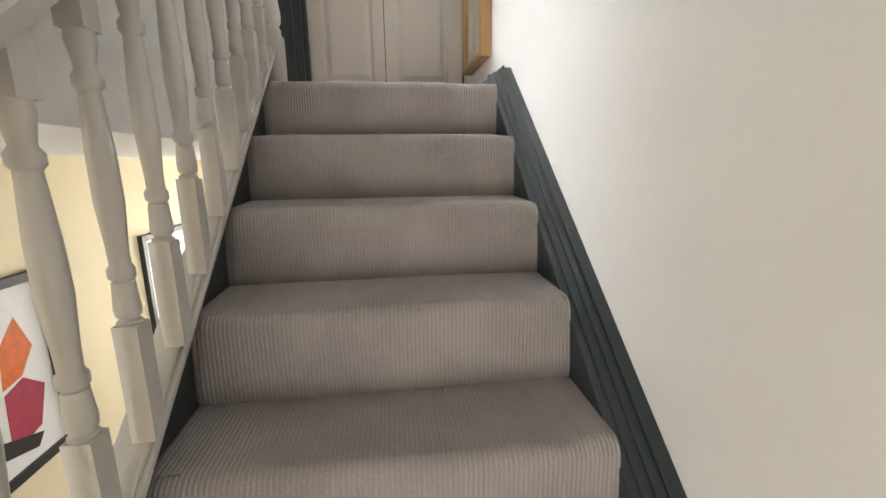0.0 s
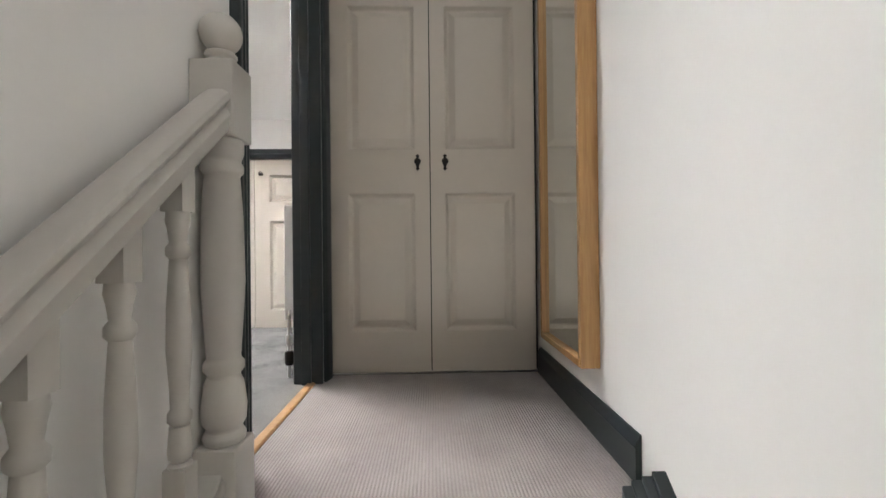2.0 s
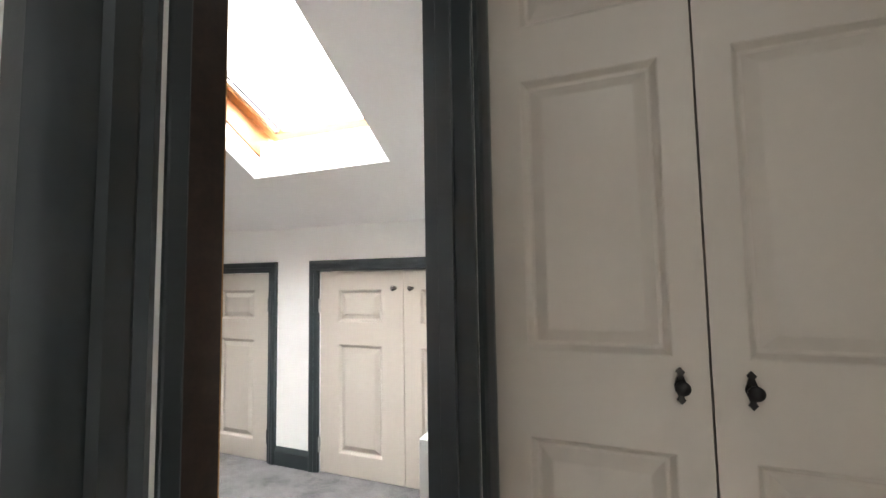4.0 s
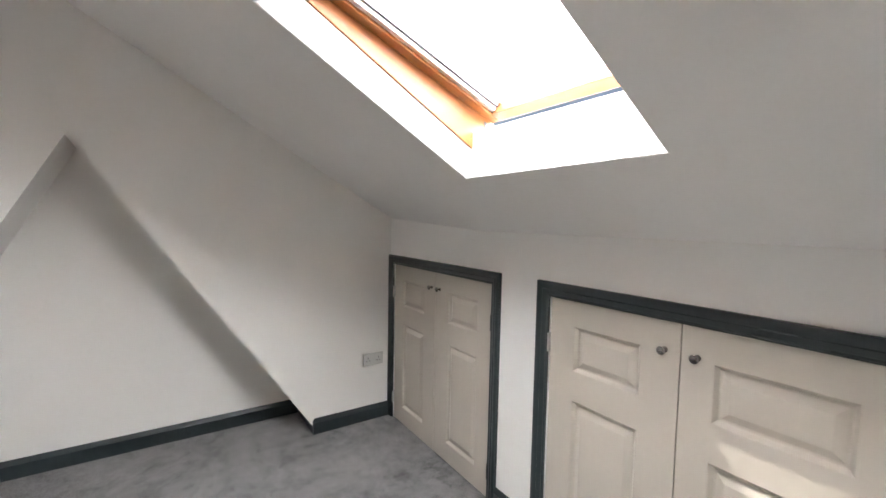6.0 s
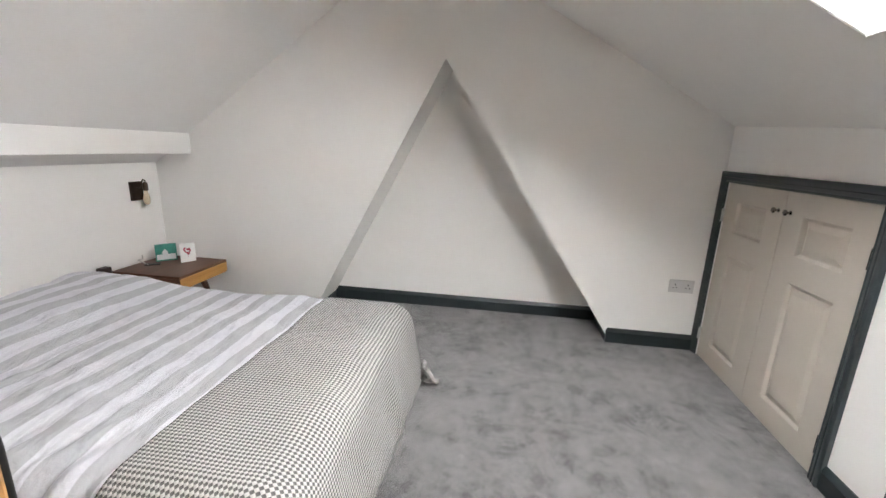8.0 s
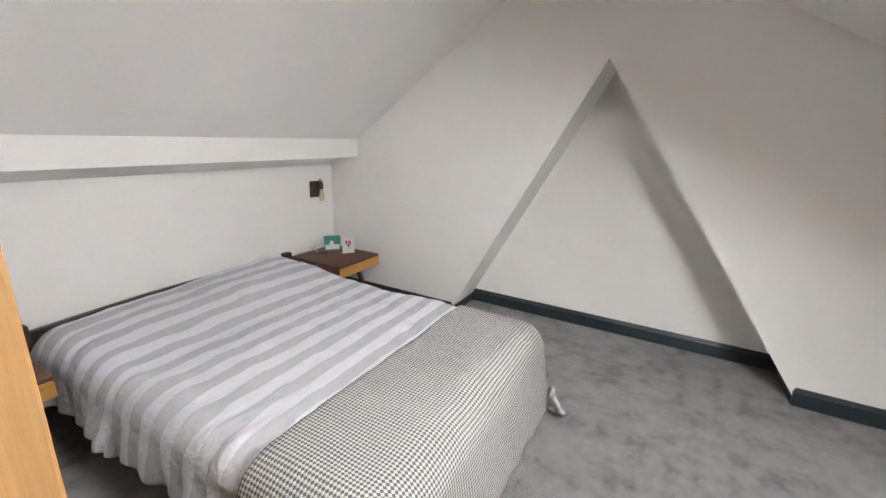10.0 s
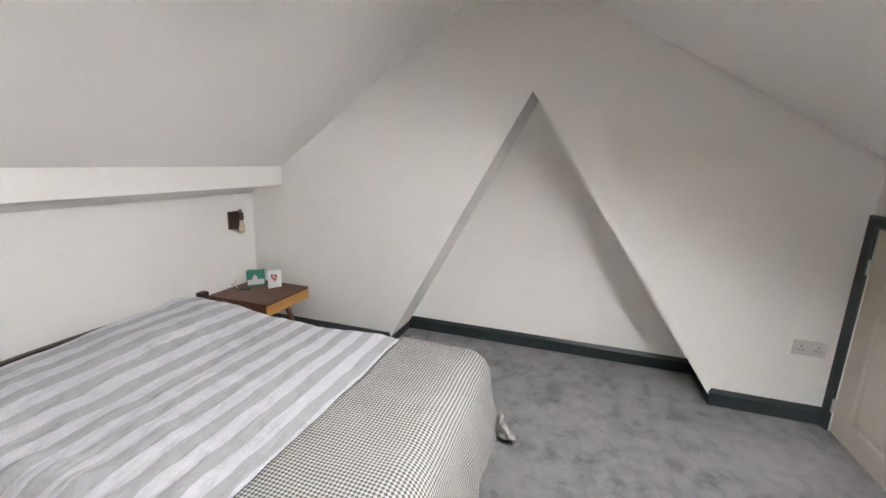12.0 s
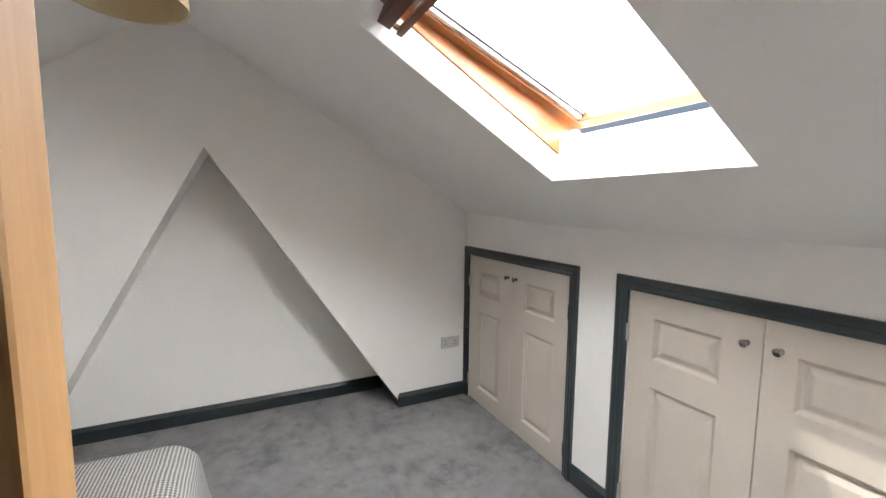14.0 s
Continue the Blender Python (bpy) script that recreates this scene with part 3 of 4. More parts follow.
NY, NX0 = 0.125, -0.955
g = Mesh()
s = 0.044
square(g, NX0, NY, -0.02, 0.185, s)
g.lathe([(0.040, 0.185), (0.043, 0.20), (0.034, 0.215), (0.043, 0.23), (0.045, 0.26), (0.038, 0.31), (0.031, 0.325), (0.040, 0.338), (0.040, 0.352), (0.033, 0.36), (0.037, 0.42), (0.043, 0.52), (0.040, 0.66), (0.035, 0.735), (0.034, 0.745), (0.042, 0.752), (0.042, 0.765), (0.036, 0.775), (0.043, 0.795), (0.043, 0.82)], (NX0, NY, 0), 24)
square(g, NX0, NY, 0.82, 0.975, s)
g.lathe([(0.043, 0.9645), (0.038, 0.978), (0.026, 0.983), (0.026, 0.99), (0.033, 0.996), (0.030, 1.003), (0.017, 1.006)], (NX0, NY, 0), 24)
g.lathe([(0.015, 1.004)] + [(0.042 * math.sin(math.pi * k / 14), 1.045 - 0.042 * math.cos(math.pi * k / 14)) for k in range(2, 14)] + [(0.001, 1.087)], (NX0, NY, 0), 28)
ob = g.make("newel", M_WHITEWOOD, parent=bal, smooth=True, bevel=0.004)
ob.location = -bal.location


# ---- panelled doors ----
def panel_leaf(g, w, h, panels, t=0.035, rebate=0.006):
    """A door leaf in the plane y = 0 facing -y, from x 0..w and z 0..h, with raised and fielded panels (x0, x1, z0, z1)."""
    xs = sorted({0, w, *[p[0] for p in panels], *[p[1] for p in panels]})
    zs = sorted({0, h, *[p[2] for p in panels], *[p[3] for p in panels]})
    for i in range(len(xs) - 1):
        for j in range(len(zs) - 1):
            a, b2, c, d = xs[i], xs[i + 1], zs[j], zs[j + 1]
            if any(p[0] <= a + 1e-5 and p[1] >= b2 - 1e-5 and p[2] <= c + 1e-5 and p[3] >= d - 1e-5 for p in panels):
                continue
            g.add([(a, 0, c), (b2, 0, c), (b2, 0, d), (a, 0, d)], [(0, 1, 2, 3)])
    for x0, x1, z0, z1 in panels:
        rings = [(0, 0), (0.004, 0.002), (0.014, 0.015), (0.018, 0.017), (0.024, 0.017), (0.050, 0.004), (0.054, 0.003)]
        vs, fs = [], []
        for ins, dep in rings:
            vs += [(x0 + ins, dep, z0 + ins), (x1 - ins, dep, z0 + ins), (x1 - ins, dep, z1 - ins), (x0 + ins, dep, z1 - ins)]
        for r in range(len(rings) - 1):
            for k in range(4):
                j = (k + 1) % 4
                fs.append((r * 4 + k, r * 4 + j, r * 4 + 4 + j, r * 4 + 4 + k))
        o = (len(rings) - 1) * 4
        fs.append((o, o + 1, o + 2, o + 3))
        g.add(vs, fs)
    g.add([(0, 0, 0), (w, 0, 0), (w, 0, h), (0, 0, h), (0, t, 0), (w, t, 0), (w, t, h), (0, t, h)],
          [(0, 4, 5, 1), (1, 5, 6, 2), (2, 6, 7, 3), (3, 7, 4, 0), (4, 7, 6, 5)])


def round_knob(x, y, z):
    g = Mesh()
    g.lathe([(0.012, 0.0), (0.012, -0.003), (0.006, -0.006), (0.006, -0.016), (0.010, -0.020), (0.016, -0.025), (0.0165, -0.030), (0.012, -0.034), (0.004, -0.0355)], (x, y, z), 20, 1)
    return g


def eaves_door(x0, x1, at, hinge_left, knob_dx, lit_hinge, lock_stile=0.15):
    w, h = x1 - x0, CH - 0.008
    e = thing("cupboard_door", (x0, at, 0.004), "stone-grey panelled eaves cupboard door, closed", "cupboard door", "eaves cupboard doors")
    g = Mesh()
    m0, m1 = 0.135, w - 0.15
    if not hinge_left:
        m0, m1 = lock_stile, w - 0.135
    panel_leaf(g, w, h, [(m0, m1, 0.13, 0.815), (m0, m1, 0.955, 1.165)])
    g.make("leaf", M_DOOR, parent=e)
    k = round_knob(knob_dx, 0, 1.172).make("knob", M_CHROME, parent=e, smooth=True)
    tagged(k, "smoked chrome knob")
    for z in (1.06, 0.17):
        g = Mesh()
        hx = -0.004 if hinge_left else w + 0.004
        for q in range(5):
            g.lathe([(0.007, 0.0), (0.007, 0.0165)], (hx, -0.012, z - 0.045 + 0.0185 * q), 10)
        g.box((hx - 0.002, -0.008, z - 0.046), (hx + 0.002, 0.001, z + 0.046))
        # unlit hinges take black iron in place of steel: shade put into the material
        g.make("hinge", M_STEEL if lit_hinge else M_IRON, parent=e)
    return e


DY = KY + 0.006
mid1, mid2 = (C1[0] + C1[1]) / 2, (C2[0] + C2[1]) / 2
eaves_door(C1[0] + 0.006, mid1 - 0.0025, DY, True, mid1 - C1[0] - 0.055, True)
eaves_door(mid1 + 0.0025, C1[1] - 0.006, DY, False, 0.05, False)
eaves_door(C2[0] + 0.006, mid2 - 0.0025, DY, True, mid2 - C2[0] - 0.065, True)
eaves_door(mid2 + 0.0025, C2[1] - 0.006, DY, False, 0.055, True, 0.108)


def iron_pull(x, z):
    g = Mesh()
    g.prism([(x, z - 0.040), (x + 0.009, z - 0.030), (x + 0.005, z - 0.024), (x + 0.013, z), (x + 0.005, z + 0.024), (x + 0.009, z + 0.030), (x, z + 0.040),
             (x - 0.009, z + 0.030), (x - 0.005, z + 0.024), (x - 0.013, z), (x - 0.005, z - 0.024), (x - 0.009, z - 0.030)], 1, -0.004, 0.0)
    g.lathe([(0.006, -0.003), (0.006, -0.016), (0.014, -0.020), (0.0155, -0.028), (0.010, -0.035), (0.002, -0.037)], (x, 0, z), 16, 1)
    return g


def landing_door(x0, x1, pull_x, left):
    w, h = x1 - x0, 2.255
    e = thing("wardrobe_door", (x0, 1.18, 0.012), "tall stone-grey panelled cupboard door, closed", "cupboard door", "landing cupboard doors")
    g = Mesh()
    a, b2 = (0.082, w - 0.068) if left else (0.068, w - 0.092)
    panel_leaf(g, w, h, [(a, b2, 0.19, 0.84), (a, b2, 1.045, 1.725), (a, b2, 1.865, 2.15)])
    g.make("leaf", M_DOOR, parent=e)
    p = iron_pull(pull_x, 0.985).make("pull", M_IRON, parent=e, smooth=True)
    tagged(p, "black iron pull on a shaped backplate")


landing_door(-0.985, -0.5195, 0.41, True)
landing_door(-0.5145, -0.022, 0.068, False)
# black sheet behind the leaves, so the gaps carry painted shade
g = Mesh()
g.box((DX1, 1.232, 0), (0, 1.2395, 2.27))
structure(g.make("cupboard_gap_shade", M_BLACK), "black sheet painting the shade in the cupboard door gaps")


# ---- bedroom sliding door ----
e = thing("bedroom_door", (-1.200, 0.11, 0.01), "oak bedroom door slid open beside the doorway", "door")
g = Mesh()
g.box((-0.020, -0.40, 0), (0.020, 0.435, 2.06))
g.make("leaf", M_OAK, parent=e, bevel=0.003)
# dark sheet over the landing side: shade between door and wall, as colour
g = Mesh()
g.box((0.0205, -0.39, 0.02), (0.0235, 0.428, 2.04))
tagged(g.make("facing", M_DARKWOOD, parent=e), "dark sheet painting the shade on the landing side")
g = Mesh()
pts = [(-0.018, 0.385, 1.235)]
for k in range(9):
    a = math.pi / 2 * k / 8
    pts.append((-0.022 - 0.022 * math.sin(a), 0.385, 1.235 - 0.045 * (1 - math.cos(a))))
for k in range(1, 9):
    a = math.pi / 2 * k / 8
    pts.append((-0.022 - 0.022 * math.cos(a), 0.385, 1.03 - 0.045 * math.sin(a)))
pts.append((-0.018, 0.385, 0.985))
g.tube(pts, 0.008, 12)
for z in (1.235, 0.985):
    g.lathe([(0.019, -0.018), (0.019, -0.026), (0.012, -0.030)], (0, 0.385, z), 16, 0)
tagged(g.make("handle", M_IRON, parent=e, smooth=True), "black iron bow handle")
g = Mesh()
g.box((-0.006, -0.5, 2.075), (0.006, 1.25, 2.115))
for y in (-0.25, 0.32):
    g.lathe([(0.03, -0.012), (0.034, -0.006), (0.034, 0.006), (0.03, 0.012)], (0, y, 2.13), 20, 0)
    g.box((-0.024, y - 0.018, 1.95), (-0.0205, y + 0.018, 2.14))
for y in (-0.45, 0.35, 1.18):
    g.lathe([(0.012, 0.0), (0.012, 0.10)], (0, y, 2.095), 12, 0)
tagged(g.make("rail", M_IRON, parent=e), "black sliding rail")

# ---- roof window ----
PITCH = math.atan(0.575)
rw = thing("roof_window", (SK[0], SK[3], slope_n(SK[3], SK[0])), "pine centre-pivot roof window tilted open", "roof window")
# u across, v up the slope, n outwards
U, V, N = Vector((1, 0, 0)), Vector((0, -math.cos(PITCH), math.sin(PITCH))), Vector((0, math.sin(PITCH), math.cos(PITCH)))
basis = Matrix((U, V, N)).transposed().to_4x4()
rw.matrix_world = Matrix.Translation((SK[0], SK[3], slope_n(SK[3], SK[0]))) @ basis
WW = SK[1] - SK[0]
WL = (SK[3] - SK[2]) / math.cos(PITCH)
g = Mesh()
R0 = 0.11
for x0, x1, lean in ((-0.012, 0.004, 0.030), (WW - 0.004, WW + 0.012, -0.030)):
    g.prism([(x0, 0.002), (x1, 0.002), (x1 + lean, R0), (x0 + lean, R0)], 1, 0.0045, WL - 0.0045)
for x0, x1, y0, y1 in ((0.004, WW - 0.004, -0.012, 0.004), (0.004, WW - 0.004, WL - 0.004, WL + 0.012)):
    g.box((x0, y0, 0.002), (x1, y1, R0))
tagged(g.make("reveal", M_REVEAL, parent=rw), "bright white plastered reveal")
JD = 0.165
g = Mesh()
for x0, x1 in ((-0.03, 0.042), (WW - 0.042, WW + 0.03)):
    g.box((x0, 0, R0), (x1, WL, R0 + JD))
g.make("frame", M_PINE, parent=rw, bevel=0.004)
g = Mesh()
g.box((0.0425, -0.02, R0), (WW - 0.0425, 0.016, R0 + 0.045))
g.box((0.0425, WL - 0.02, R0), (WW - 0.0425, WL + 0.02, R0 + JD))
g.make("frame", M_PINE_X_DIM, parent=rw, bevel=0.004)
g = Mesh()
for y0, n0, n1 in ((-0.012, 0.0455, 0.088), (-0.030, 0.0925, 0.135), (-0.060, 0.1395, 0.18)):
    g.box((0.0425, y0 - 0.03, R0 + n0), (WW - 0.0425, y0 + 0.022, R0 + n1))
tagged(g.make("sill_flashing", M_ALU, parent=rw, bevel=0.003), "stepped pale metal flashing strips")
g = Mesh()
for x in (0.0428, WW - 0.0428):
    g.lathe([(0.006, -0.002), (0.006, 0.002)], (x, 0.075, R0 + 0.045), 12, 0)
    g.add([(x - 0.004, 0.01, R0 + 0.06), (x + 0.004, 0.01, R0 + 0.06), (x + 0.004, 0.075, R0 + 0.14), (x - 0.004, 0.075, R0 + 0.14),
           (x - 0.004, 0.01, R0 + 0.15), (x + 0.004, 0.01, R0 + 0.15)], [(0, 1, 2, 3), (3, 2, 5, 4), (0, 4, 5, 1), (0, 3, 4), (1, 5, 2)])
tagged(g.make("stay", M_GREYBAR, parent=rw), "grey metal corner stays and screw")
# sash turned about its middle
sash = new("sash")
sash.parent = rw
hw, hl = WW / 2 - 0.046, WL / 2 - 0.02
sash.matrix_basis = pose(WW / 2, WL - 0.10, R0 + 0.06, -7.5, 0, 0) @ pose(0, 0.09 - hl, 0)
g = Mesh()
for s in (-1, 1):
    a, c = sorted((s * hw, s * (hw - 0.055)))
    g.box((a, -hl, -0.03), (c, hl, 0.03))
g.make("stile", M_PINE, parent=sash, bevel=0.005)
g = Mesh()
for s in (-1, 1):
    a, c = sorted((s * (hw - 0.0552), s * (hw - 0.080)))
    g.box((a, -hl + 0.05, -0.020), (c, hl - 0.05, 0.028))
tagged(g.make("bead", M_ALU, parent=sash, bevel=0.003), "silver glazing bead")
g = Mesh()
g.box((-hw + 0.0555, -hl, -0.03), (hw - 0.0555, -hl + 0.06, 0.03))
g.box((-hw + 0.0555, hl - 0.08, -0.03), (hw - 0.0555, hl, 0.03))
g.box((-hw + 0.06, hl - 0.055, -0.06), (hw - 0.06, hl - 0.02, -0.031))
g.make("rail", M_PINE_X_DIM, parent=sash, bevel=0.005)
g = Mesh()
g.box((-hw + 0.002, hl - 0.075, -0.135), (hw - 0.002, hl - 0.02, -0.0605))
g.box((-hw + 0.03, hl - 0.12, -0.150), (hw - 0.03, hl - 0.095, -0.120))
for x in (-hw + 0.04, 0.0, hw - 0.06):
    g.box((x, hl - 0.0955, -0.142), (x + 0.02, hl - 0.074, -0.126))
tagged(g.make("vent_bar", M_WALNUT, parent=sash, bevel=0.003), "dark brown ventilation bar")
g = Mesh()
g.box((-hw + 0.01, -hl - 0.012, 0.0), (hw - 0.01, -hl - 0.0005, 0.034))
g.box((-hw + 0.057, hl - 0.14, -0.034), (hw - 0.057, hl - 0.085, -0.012))
for s in (-1, 1):
    a, c = sorted((s * (hw - 0.0805), s * (hw - 0.090)))
    g.box((a, -hl + 0.06, -0.004), (c, hl - 0.09, 0.026))
tagged(g.make("blind_rail", M_GREYBAR, parent=sash, bevel=0.002), "grey metal glazing and blind rails")
g = Mesh()
g.box((-hw + 0.05, -hl + 0.05, 0.006), (hw - 0.05, hl - 0.06, 0.010))
pane = g.make("pane", M_GLASS, parent=sash)
pane.visible_shadow = False
# ---- landing mirror ----
e = thing("wall_mirror", (0, 0.76, 0.2), "tall wall mirror in a honey oak frame", "mirror")
g = Mesh()
my0, my1, mz0, mz1, fw, fd = 0.485, 0.95, 0.215, 1.95, 0.024, 0.062
for a, c, p, q in ((my0, my0 + fw, mz0, mz1), (my1 - fw, my1, mz0, mz1)):
    g.box((-fd, a - 0.76, p - 0.2), (-0.001, c - 0.76, q - 0.2))
for p, q in ((mz0, mz0 + fw), (mz1 - fw, mz1)):
    g.box((-fd, my0 + fw - 0.76, p - 0.2), (-0.001, my1 - fw - 0.76, q - 0.2))
g.make("frame", M_OAK, parent=e, bevel=0.003)
g = Mesh()
g.box((-0.046, my0 + fw - 0.765, mz0 + fw - 0.205), (-0.002, my1 - fw - 0.755, mz1 - fw - 0.195))
tagged(g.make("glass", M_MIRROR, parent=e), "silvered mirror glass")


# ---- bed ----
BX0, BX1, BHEAD, BFOOT, BTOP = -3.46, -1.80, -1.99, 0.35, 0.465
bed = thing("bed", ((BX0 + BX1) / 2, (BHEAD + BFOOT) / 2, 0), "double bed with dark wooden headboard and made-up bedding", "bed")


def bed_part(g, name, mats, **kw):
    ob = g.make(name, mats, parent=bed, **kw)
    ob.location = -bed.location
    return ob


for x in (-3.54, -1.78):
    g = Mesh()
    g.box((x - 0.038, BY + 0.022, 0), (x + 0.038, BY + 0.082, 0.505))
    bed_part(g, "post", M_DARKWOOD, bevel=0.008)
g = Mesh()
top = [(-3.51 + 1.70 * k / 16, 0.462 + 0.030 * math.sin(math.pi * k / 16)) for k in range(17)]
g.prism([(-3.51, 0.20)] + top + [(-1.81, 0.20)], 1, BY + 0.032, BY + 0.066)
bed_part(g, "headboard", M_DARKWOOD, bevel=0.004)
g = Mesh()
g.box((BX0 + 0.05, BHEAD, 0.16), (BX1 - 0.05, BFOOT - 0.06, 0.24))
for x in (BX0 + 0.12, BX1 - 0.12):
    for y in (BHEAD + 0.1, BFOOT - 0.18):
        g.box((x - 0.03, y - 0.03, 0), (x + 0.03, y + 0.03, 0.161))
bed_part(g, "base", M_DARKWOOD, bevel=0.004)
g = Mesh()
g.box((BX0 + 0.04, BHEAD + 0.01, 0.241), (BX1 - 0.04, BFOOT - 0.05, 0.44))
tagged(bed_part(g, "mattress", M_CARD, bevel=0.04), "white mattress")


def cloth(name, material, s_rng, t_rng, step_m, lift, seed, fold, pillow, hem=0.0, thick=0.012):
    """Cloth laid over the bed: s across, t along; what passes the edges hangs down in soft folds."""
    r = 0.125
    ns = int((s_rng[1] - s_rng[0]) / step_m)
    nt_ = int((t_rng[1] - t_rng[0]) / step_m)
    vs, uvs, fs = [], [], []
    for j in range(nt_ + 1):
        t = t_rng[0] + (t_rng[1] - t_rng[0]) * j / nt_
        for i in range(ns + 1):
            s = s_rng[0] + (s_rng[1] - s_rng[0]) * i / ns
            a, b2 = BX0 + r, BX1 - r
            d2 = BFOOT - r
            cx, cy = min(max(s, a), b2), min(t, d2)
            ex, ey = s - cx, t - cy
            d = math.hypot(ex, ey)
            w1 = noise.noise((s * 1.8 + seed, t * 1.8, seed)) * 0.022 + noise.noise((s * 5 + seed, t * 3.5, 3)) * 0.011 + noise.noise((s * 13, t * 6 + seed, 7)) * 0.0045
            if pillow:
                near_edge = max(0.0, 1 - abs(s - BX1 + 0.05) / 0.42) ** 1.5
                w1 += 0.024 * near_edge * math.sin(t * 41 + 4.0 * noise.noise((t * 2.1, s * 3.0, 5.0)) + 6.0 * (s - BX1)) * (0.5 + noise.noise((t * 1.7, 2.0, seed)))
                w1 += 0.007 * noise.noise((s * 3 + t * 9, t * 14 - s * 5, 11.0)) + 0.004 * abs(noise.noise((s * 4.0, t * 17, 2.0)))
            top_z = BTOP + lift + w1
            if pillow:
                hump = max(0.0, min(1.0, (-1.10 - t) / 0.45))
                hump = hump * hump * (3 - 2 * hump)
                end = max(0.0, min(1.0, (t + 2.01) / 0.16))
                edge = min(1.0, max(0.0, (s - BX0) / 0.3)) * min(1.0, max(0.0, (BX1 - s) / 0.35))
                far = max(0.0, min(1.0, (BX1 - 0.45 - s) / 0.9))
                dip = 0.55 + 0.45 * far * (0.85 + 0.15 * abs(math.cos(math.pi * (s - BX0) / 0.83)))
                top_z += 0.095 * hump * end ** 0.5 * edge ** 0.6 * dip
                top_z -= 0.075 * (1 - end)
            if d < 1e-6:
                x, y, z = s, t, top_z
            else:
                ux, uy = ex / d, ey / d
                if d < r * math.pi / 2:
                    out, down = r * math.sin(d / r), r * (1 - math.cos(d / r))
                else:
                    k = d - r * math.pi / 2
                    f = min(1.0, k / 0.15)
                    run = t if abs(ex) > abs(ey) else s
                    wob = math.sin(run * 23 + 3.1 * noise.noise((run * 2.3, seed, 1))) * noise.noise((run * 3.1, 4, seed)) * 2
                    if pillow:
                        wob = 1.3 * wob + 0.55 * math.sin(run * 47 + 5 * noise.noise((run * 3.3, k * 2.0, seed)))
                    out = r + 0.20 * k + fold * f * (wob * 0.55 + noise.noise((run * 7, k * 3, seed)))
                    down = r + k * 0.97
                ease = lift * min(1.0, d / (r * math.pi / 2))
                x, y, z = cx + ux * (out + ease), cy + uy * (out + ease), top_z - down
            z = max(z, 0.012 + lift * 0.5 + 0.004 * (noise.noise((s * 20, t * 20, 2)) + 1))
            vs.append((x, y, z))
            uvs.append((s, t))
    n1 = ns + 1
    for j in range(nt_):
        for i in range(ns):
            fs.append((j * n1 + i, j * n1 + i + 1, (j + 1) * n1 + i + 1, (j + 1) * n1 + i))
    me = bpy.data.meshes.new(name)
    me.from_pydata(vs, [], fs)
    me.materials.append(material)
    layer = me.uv_layers.new(name="UVMap")
    for lp in me.loops:
        layer.data[lp.index].uv = uvs[lp.vertex_index]
    for p in me.polygons:
        p.use_smooth = True
    ob = new(name, me)
    ob.parent = bed
    ob.location = -bed.location
    md = ob.modifiers.new("thick", "SOLIDIFY")
    md.thickness, md.offset = thick, 0.0
    return ob


tagged(cloth("duvet", M_DUVET, (BX0 - 0.16, BX1 + 0.26), (BHEAD + 0.02, BFOOT + 0.10), 0.013, 0.012, 3.0, 0.036, True), "white and grey striped cotton duvet cover")
tagged(cloth("throw", M_THROW, (BX0 - 0.22, BX1 + 0.20), (-0.19, BFOOT + 0.46), 0.02, 0.030, 8.0, 0.022, False), "black and white woven throw over the foot")
g = Mesh()
rng = random.Random(4)
for k in range(9):
    a = -0.5 + 1.7 * k / 8
    p0 = Vector((-3.36 + 0.01 * k, 0.47, 0.13))
    d = Vector((math.cos(a) * 0.4, math.sin(a) * 0.9, 0)) * 0.10
    p2 = p0 + d + Vector((0, 0, -0.10 + rng.uniform(0, 0.02)))
    g.tube([p0, p0 + d * 0.45 + Vector((0, 0, -0.03)), p0 + d * 0.8 + Vector((0, 0, -0.075)), p2], 0.014, 7)
    g.lathe([(0.004, 0), (0.018, 0.006), (0.018, 0.018), (0.004, 0.024)], tuple(p2 + Vector((0, 0, -0.008))), 8)
tagged(bed_part(g, "tassel", M_TASSEL, smooth=True), "knotted corner tassel")


